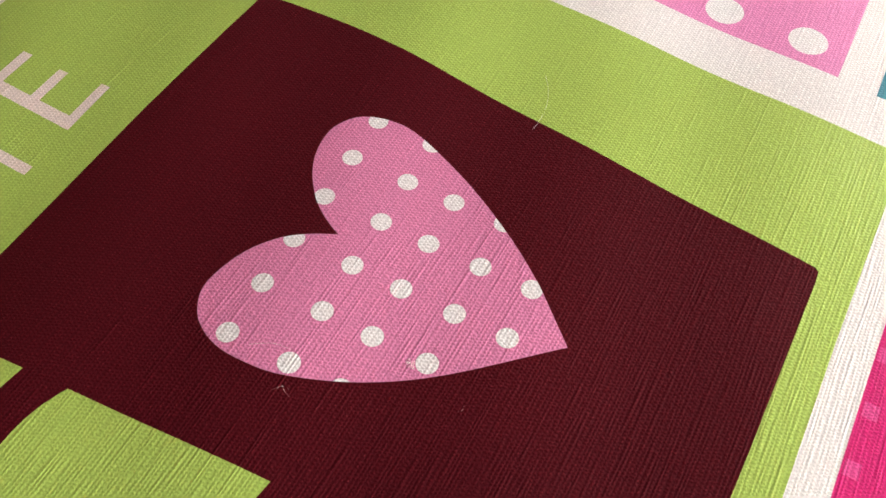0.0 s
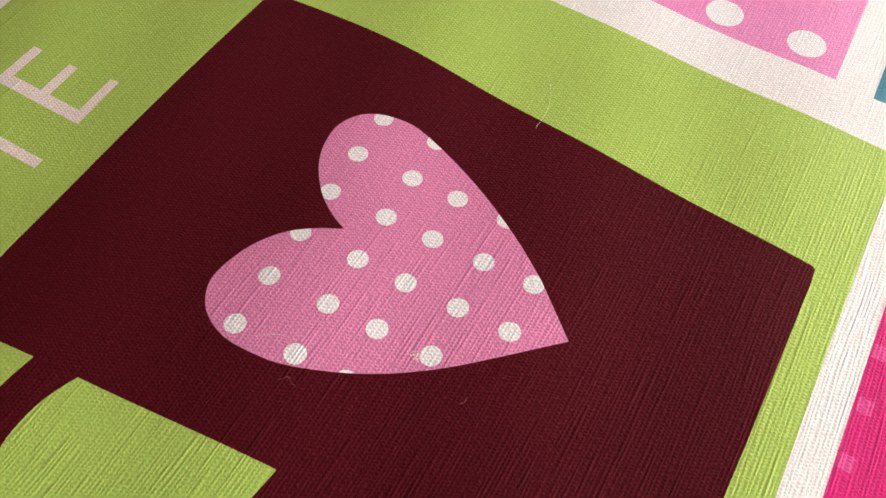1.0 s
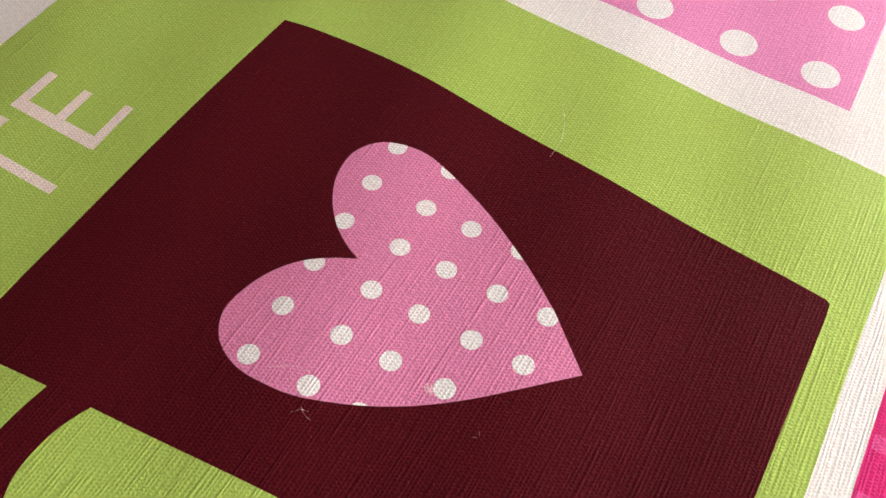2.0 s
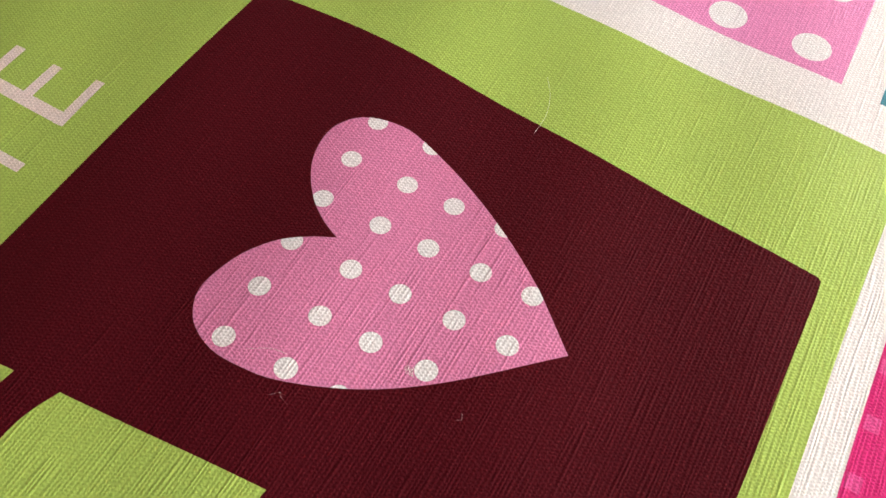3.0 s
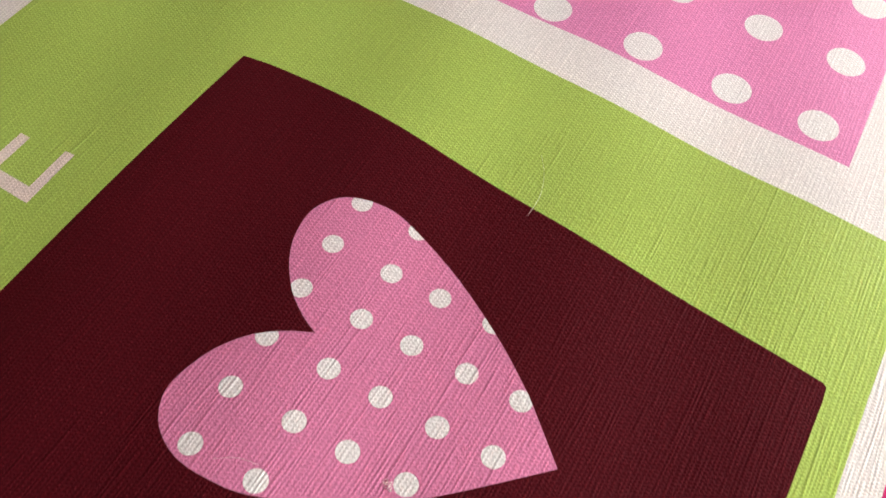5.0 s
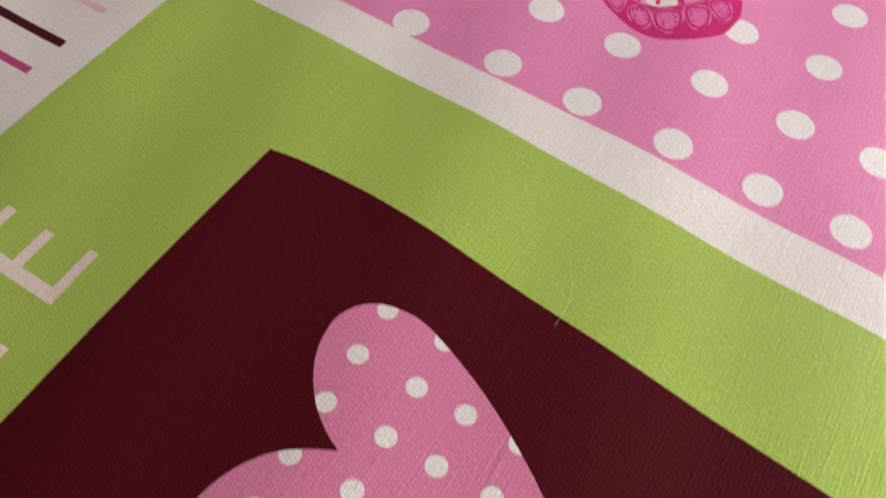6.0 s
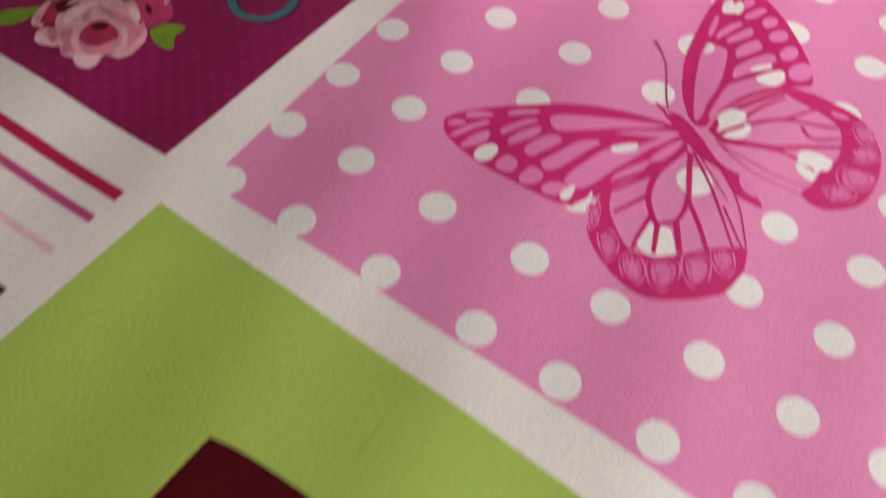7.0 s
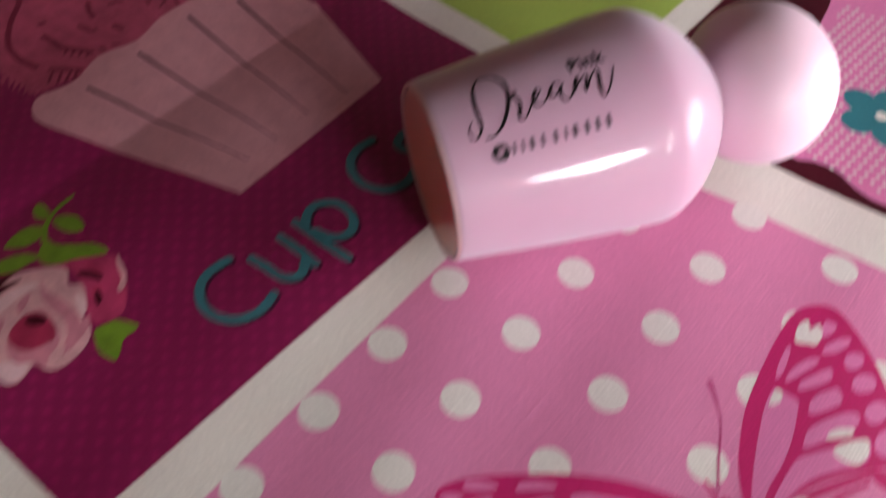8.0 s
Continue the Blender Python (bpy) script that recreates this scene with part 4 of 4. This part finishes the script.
def lettering(text, size, spacing=1.0, thicken=0.0):
    """Flat mesh of a line of text, in its own units."""
    cu = bpy.data.curves.new("lettering", "FONT")
    cu.body, cu.size, cu.space_character, cu.offset, cu.fill_mode = text, size, spacing, thicken, "FRONT"
    cu.resolution_u = 4
    ob = new("lettering", cu)
    bpy.context.view_layer.update()
    me = bpy.data.meshes.new_from_object(ob.evaluated_get(bpy.context.evaluated_depsgraph_get()))
    bm = bmesh.new()
    bm.from_mesh(me)
    bpy.data.objects.remove(ob)
    bpy.data.curves.remove(cu)
    bpy.data.meshes.remove(me)
    bmesh.ops.remove_doubles(bm, verts=bm.verts, dist=1e-7)
    return bm


def pen(points, w, per=6):
    """A pen stroke with round ends, as an outline."""
    pts = smooth_loop(points, per, False)
    side = ribbon(pts, [w] * len(pts))
    n = len(pts)

    def cap(end, before):
        a = math.atan2(end[1] - before[1], end[0] - before[0])
        return [(end[0] + w / 2 * math.cos(a + q), end[1] + w / 2 * math.sin(a + q)) for q in (1.2, 0.8, 0.4, 0.0, -0.4, -0.8, -1.2)]
    return side[:n] + cap(pts[-1], pts[-2]) + side[n:] + cap(pts[0], pts[1])


def frosting_stroke(line, w):
    printed("frosting_stroke", pen(line, w, 4), SCRIBBLE, purple, 3)


frosting_stroke([(-164.6, 77.4), (-159.2, 72.5), (-154.7, 67.0), (-148.3, 61.8), (-142.0, 60.4), (-136.3, 61.3)], 1.5)
frosting_stroke([(-132.9, 63.1), (-130.5, 65.2), (-127.3, 67.9)], 1.3)
frosting_stroke([(-144.6, 69.5), (-141.5, 69.9), (-137.7, 70.0), (-134.3, 72.0), (-131.0, 73.6)], 1.5)
frosting_stroke([(-147.5, 85.1), (-144.7, 83.4), (-142.2, 82.7)], 1.5)
frosting_stroke([(-141.8, 78.0), (-140.0, 78.4), (-137.8, 78.8), (-137.4, 79.8)], 1.1)
frosting_stroke([(-135.2, 84.0), (-133.0, 84.4)], 1.5)
frosting_stroke([(-130.6, 76.3), (-129.2, 76.2)], 1.2)
frosting_stroke([(-129.4, 79.1), (-128.5, 79.7)], 1.2)
frosting_stroke([(-143.4, 88.6), (-142.7, 90.5), (-142.0, 91.9)], 1.0)
frosting_stroke([(-138.0, 96.6), (-136.2, 95.9)], 1.1)
frosting_stroke([(-132.4, 101.6), (-130.5, 100.9)], 1.0)
frosting_stroke([(-149.2, 71.4), (-148.9, 72.9)], 1.0)
frosting_stroke([(-131.5, 62.6), (-129.2, 60.0)], 0.8)
frosting_stroke([(-129.9, 64.1), (-127.4, 61.2)], 0.8)
frosting_stroke([(-128.4, 65.6), (-126.4, 62.7)], 0.8)
frosting_stroke([(-127.5, 66.9), (-125.5, 64.5)], 0.8)
frosting_stroke([(-136.3, 70.3), (-135.2, 68.9)], 0.7)
frosting_stroke([(-134.7, 71.1), (-133.5, 69.8)], 0.7)
frosting_stroke([(-133.1, 72.2), (-132.0, 71.0)], 0.7)
frosting_stroke([(-131.4, 73.0), (-130.5, 72.1)], 0.7)
for x1, y1, x2, y2 in [(-138.8, 54.1, -136.7, 52.4), (-137.2, 55.2, -134.7, 52.9), (-135.5, 55.9, -133.2, 52.9), (-134.1, 56.7, -131.7, 53.4), (-132.3, 57.1, -130.1, 53.6), (-130.6, 57.8, -128.8, 54.3), (-129.0, 58.3, -127.8, 55.2), (-128.2, 59.1, -127.3, 56.7)]:
    printed("frosting_fringe", ribbon([(x1, y1), ((x1 + x2) / 2, (y1 + y2) / 2), (x2, y2)], [1.3, 0.9, 0.15]), FROST, purple, 2.2)

letter_c = [(-58.9, 53.0), (-59.5, 49.5), (-58.9, 45.9), (-56.9, 43.2), (-53.9, 41.6), (-50.9, 41.4), (-47.9, 42.5), (-45.8, 44.5), (-44.7, 47.4), (-44.6, 50.0), (-45.4, 52.9)]
word = (("letter_c", (letter_c,)),
        ("letter_u", ([(-55.6, 56.4), (-51.8, 56.8), (-48.5, 56.9), (-46.1, 57.9), (-45.0, 59.7), (-45.4, 61.6), (-46.8, 63.4)], [(-55.4, 64.5), (-50.1, 64.6), (-44.7, 64.3)])),
        ("letter_p", ([(-56.0, 69.7), (-48.3, 69.8), (-40.8, 70.2)], [(-53.9, 70.7), (-55.7, 73.0), (-56.3, 75.5), (-55.2, 78.1), (-52.8, 79.9), (-49.3, 79.8), (-46.4, 78.1), (-45.3, 75.7), (-46.0, 73.1), (-48.2, 71.5), (-50.9, 70.8)])),
        ("letter_c", ([(x - 1.4 - 0.02 * (y - 41), y + 46.6) for x, y in letter_c],)),
        ("letter_a", ([(-51.5, 103.0), (-55.0, 102.4), (-56.4, 105.6), (-55.8, 108.3)],)))
for name, strokes in word:
    for k, line in enumerate(strokes):
        printed("letter_shadow", pen([(x + 0.75, y + 0.1) for x, y in line], 2.1), INK, purple, 2 + 0.3 * k)
        printed(name, pen(line, 2.05), TEAL_PALE, purple, 3 + 0.3 * k, "teal printed letter")

# neighbouring panels
panel("far_lime_panel", [(-33.5, 150.5), (-33.0, 300), (-200, 300), (-200, 152.5)], LIME, "plain lime green printed panel")
brown_far = panel("maroon_panel", [(-25.5, 155.5), (12, 158.2), (30, 160.6), (47, 162.2), (122, 168), (122, 300), (-25.0, 300)], MAROON, "dark maroon printed panel with dotted cup")
printed("dotted_cup", smooth_loop([(-8, 246), (-2.0, 230), (0.3, 218.5), (4, 200), (9, 180), (17, 165.5), (22.4, 167.3), (27.8, 168.3), (34.7, 165.4), (42.0, 165.4), (50, 172), (70, 178), (90, 200), (90, 235), (60, 255), (20, 258)], 5), CELL, brown_far, 2, "pink printed cup with tiny white dots")
loops = []
for i in range(-22, 23):
    for j in range(-22, 23):
        u, w = (i + (j % 2) * 0.5) * 2.7, j * 2.35
        x, y = 22 + 0.90 * u - 0.43 * w, 200 + 0.43 * u + 0.90 * w
        if y > 168 and x < 48 and y < 232 and x > 1.5 + abs(200 - y) * 0.05 + (14 if y < 172 else 0) and not (40 < x and y < 173):
            loops.append(disc(x, y, 0.60, 8))
tagged(even_normals(part("tiny_dots", shape(loops, 3), DOT, brown_far, smooth=True)), kind="stuff")
for k in range(5):
    a = 0.35 + k * 2 * math.pi / 5
    printed("flower_petal", disc(28.6 + 6.3 * math.cos(a), 193.9 + 6.3 * math.sin(a), 5.0, 22, 4.3, a), TEAL, brown_far, 4 + 0.1 * k)
printed("flower_eye", disc(28.6, 193.9, 1.6, 16), DOT, brown_far, 5)
hot = panel("hot_pink_panel", [(147.2, -22.5), (250, -27.5), (250, -180), (146.8, -180)], HOT, "hot pink printed panel with faint squares")
for i in range(4):
    for j in range(12):
        x, y = 148.6 + i * 10.4 + (j % 2) * 0.2, -42.0 - j * 10.6
        printed("faint_square", [(x - 1.2, y - 1.4), (x + 1.2, y - 1.4), (x + 1.2, y + 1.4), (x - 1.2, y + 1.4)], HOT_LIGHT, hot, 2)
panel("teal_panel", [(133.3, -8.2), (250, -12), (250, 155), (132.0, 155)], TEAL, "plain teal printed panel")

# ---- perfume bottle lying on the cloth ----
B_ANG, B_RISE, R0, R1, BL, BD, HEEL = 1.01699, 0.09639, 0.01891, 0.02296, 0.04192, 0.01928, 0.0027
B_U = Vector((math.cos(B_ANG) * math.cos(B_RISE), math.sin(B_ANG) * math.cos(B_RISE), math.sin(B_RISE)))
B_W = Vector((-math.sin(B_ANG), math.cos(B_ANG), 0))
B_V = B_U.cross(B_W)
B_O = Vector((-0.03184, 0.08901, 0.01915)) - B_U * HEEL      # middle of the foot


def body_radius(s):
    s -= HEEL
    a, k = min(s / BL, 1), min(max((s - BL) / BD, 0), 1)
    return (R0 + (R1 - R0) * (1 - (1 - a) ** 1.255)) * (1 - k ** 1.6) ** (1 / 1.6)


TOP = HEEL + BL + BD
bottle = tagged(new("perfume_bottle"), "glossy pink perfume bottle lying on the tablecloth", "perfume bottle")
along = [0.0004, 0.0010, HEEL] + [HEEL + BL * k / 14 for k in range(1, 15)] + [HEEL + BL + BD * math.sin(math.pi / 2 * k / 18) for k in range(1, 18)]
outer_profile = [(s, body_radius(s)) for s in along] + [(TOP, 0.0)]
RF = body_radius(0.0004)
lathe("body", [(0.0016, 0.0), (0.0016, RF * 0.90), (0.0003, RF * 0.985)] + outer_profile, B_O, B_U, GLASS_PINK, bottle)
lathe("foot_rim", [(0.0002, RF * 0.925), (-0.0002, RF * 0.935), (-0.0004, RF * 0.955), (-0.0003, RF * 0.980), (0.0000, RF * 0.995), (0.0004, RF * 1.0006)], B_O, B_U, RIM_GLASS, bottle, "pale clear glass rim of the foot")
lathe("base", [(0.0007, 0.0), (0.0006, RF * 0.30), (0.0003, RF * 0.62), (0.0000, RF * 0.82), (-0.0001, RF * 0.90), (0.0003, RF * 0.928), (0.0014, RF * 0.93)], B_O, B_U, BASE_CORAL, bottle, "coral tinted thick glass base")
lathe("collar", [(TOP - 0.003, 0.0095), (TOP - 0.0004, 0.0095), (TOP + 0.0002, 0.009), (TOP + 0.0002, 0.0)], B_O, B_U, SILVER, bottle)
CAP_S, CAP_A, CAP_B = HEEL + 0.07172, 0.01623, 0.01756
cap = lathe("cap", [(CAP_S - CAP_A * math.cos(math.pi * k / 40), CAP_B * math.sin(math.pi * k / 40) if 0 < k < 40 else 0.0) for k in range(41)], B_O, B_U, CAP_PINK, bottle, "ball-shaped pink cap")


def on_body(s, phi, lift=0.00005):
    r = body_radius(s) + lift
    return B_O + B_U * s + r * (math.cos(phi) * B_W + math.sin(phi) * B_V)


GIRTH = 0.0213   # radius at which work round the bottle keeps its size


def wrap(bm, name, label=""):
    """Wraps flat work, x along the bottle and y round it (metres), onto the body."""
    for v in bm.verts:
        v.co = on_body(v.co.x, v.co.y / GIRTH)
    return part(name, bm, BLACK_INK, bottle, label, True)


def stroke(name, points, w0, w1):
    """A pen stroke through (mm along the bottle, degrees round it), thickest on its way down."""
    pts = smooth_loop([(s * MM, radians(a) * GIRTH) for s, a in points], 7, False)
    n = len(pts) - 1
    down = [max(0.0, (pts[min(k + 1, n)][1] - pts[max(k - 1, 0)][1])) for k in range(n + 1)]
    most = max(down) or 1.0
    bm = bmesh.new()
    loop = ribbon(pts, [(w0 + (w1 - w0) * min(1.0, d / most) * math.sin(math.pi * (k + 1) / (n + 2)) ** 0.5) * MM for k, d in enumerate(down)])
    L = [bm.verts.new((x, y, 0)) for x, y in loop]
    for k in range(n):
        bm.faces.new((L[k], L[k + 1], L[2 * n - k], L[2 * n + 1 - k]))
    return wrap(bm, name)


def script(*points):
    stroke("script_letter", points, 0.36, 0.84)


script((11.2, 82.6), (10.3, 84.6), (9.3, 89.4), (8.5, 98.9), (8.4, 107.7), (8.2, 113.5), (7.4, 117.4), (6.4, 118.4), (5.9, 115.9), (6.0, 111.9), (6.7, 109.1))
script((10.4, 84.2), (11.8, 82.7), (13.5, 84.3), (14.8, 89.4), (15.2, 96.0), (14.6, 103.3), (13.3, 110.4), (11.9, 115.8), (10.2, 119.3), (8.4, 119.9))
script((15.6, 99.9), (16.1, 99.2), (16.1, 101.4), (15.5, 102.4), (15.6, 100.3), (16.0, 102.5), (16.3, 105.1), (16.2, 108.6), (15.6, 112.6), (15.9, 115.1), (16.9, 114.3), (18.0, 110.3), (18.9, 107.7))
script((18.9, 107.7), (19.9, 105.8), (20.7, 103.6), (20.2, 101.9), (19.4, 104.1), (19.0, 108.4), (19.8, 110.7), (21.1, 109.3), (22.1, 106.2))
script((24.7, 102.8), (23.7, 101.8), (22.6, 104.3), (22.4, 108.2), (23.4, 108.0), (24.5, 105.1), (25.1, 103.3), (24.4, 106.1), (24.2, 109.9), (24.9, 112.2), (26.0, 111.0))
script((26.0, 111.0), (27.3, 106.7), (28.3, 102.0), (27.3, 105.5), (26.7, 110.0))
script((26.7, 110.0), (27.8, 106.0), (29.5, 102.8), (29.8, 104.4), (29.0, 109.3), (29.0, 110.9))
script((29.0, 110.9), (30.6, 104.6), (32.0, 101.2), (32.2, 103.8), (31.7, 109.5), (31.6, 114.2), (32.1, 115.6), (33.4, 112.0), (34.6, 106.6), (35.3, 102.6))
bm = lettering("Pink", 0.0038, 1.10, 0.00011)
bmesh.ops.transform(bm, matrix=Matrix.Translation((0.0274, radians(98.5) * GIRTH, 0)) @ Matrix.Rotation(radians(-1.5), 4, "Z") @ Matrix.Diagonal((1, -1, 1, 1)), verts=bm.verts)
wrap(bm, "small_word")


def bar(x, y, w, h, name="print_bar"):
    bm = bmesh.new()
    bm.faces.new([bm.verts.new((px * MM, py * MM, 0)) for px, py in ((x, y), (x + w, y), (x + w, y + h), (x, y + h))])
    return wrap(bm, name)


# round mark with a few pale gaps, and a line of thin bars
MX, MY = 10.3, radians(129.1) * GIRTH / MM
for k in range(9):
    y0 = -1.62 + 0.36 * k
    half = math.sqrt(max(0.05, 1.70 ** 2 - (y0 + 0.18) ** 2))
    cut = (0.0, 0.0, 0.0, 0.55, 0.7, 0.45, 0.0, 0.0, 0.0)[k]
    for side in ((-half, -cut), (cut, half)) if cut else ((-half, half),):
        bar(MX + side[0], MY + y0, side[1] - side[0], 0.37, "round_mark")
x = 12.6
for w, gap in ((1.0, 0.55), (0.9, 0.55), (1.5, 0.5), (1.2, 1.0), (1.4, 0.55), (0.9, 0.55), (1.7, 0.5), (1.5, 0.4), (1.4, 0.5), (1.6, 0.0)):
    y = radians(126.4 - (x - 12.8) * 0.06) * GIRTH / MM
    bar(x, y - 0.1, w * 0.55, 2.0)
    x += 1.09 * (w + gap)

# ---- loose fibres on the cloth ----


def fibre(points, r, lift=0.0002):
    cu = bpy.data.curves.new("loose_fibre", "CURVE")
    cu.dimensions, cu.bevel_depth, cu.bevel_resolution = "3D", r, 1
    sp = cu.splines.new("POLY")
    pts = smooth_loop(points, 6, False)
    sp.points.add(len(pts) - 1)
    for q, (x, y) in zip(sp.points, pts):
        q.co = (x * MM, y * MM, height(x * MM, y * MM) + lift, 1)
    cu.materials.append(FIBRE)
    return tagged(new("loose_fibre", cu), "fine pale fibre lying on the tablecloth", "fibre", "fibres on the cloth")


fibre([(80.2, -49.0), (80.2, -44.1), (78.7, -39.2), (76.3, -35.4)], 0.000022, 0.00004)
fibre([(62.0, -111.3), (65.0, -109.4), (68.0, -108.8)], 0.00002, 0.00017)
cu = bpy.data.curves.new("lint_tuft", "CURVE")
cu.dimensions, cu.bevel_depth, cu.bevel_resolution = "3D", 0.000022, 1
cu.materials.append(FIBRE)
random.seed(9)
for k in range(8):
    line = [(85.0 + random.uniform(-1.0, 1.0), -101.5 + random.uniform(-0.8, 0.8)) for q in range(3)]
    sp = cu.splines.new("POLY")
    pts = smooth_loop(line, 5, False)
    sp.points.add(len(pts) - 1)
    for q, (x, y) in zip(sp.points, pts):
        q.co = (x * MM, y * MM, height(x * MM, y * MM) + 0.00005 + 0.000025 * k, 1)
tagged(new("lint_tuft", cu), "tiny white tuft of lint on the tablecloth", "lint")
fibre([(69.2, -115.8), (70.2, -114.6), (71.4, -114.4)], 0.000007, 0.00004)
fibre([(70.0, -114.2), (71.0, -115.0), (72.4, -115.3)], 0.000007, 0.00004)
fibre([(94.6, -105.0), (95.3, -104.5), (95.1, -103.6)], 0.000011, 0.00004)
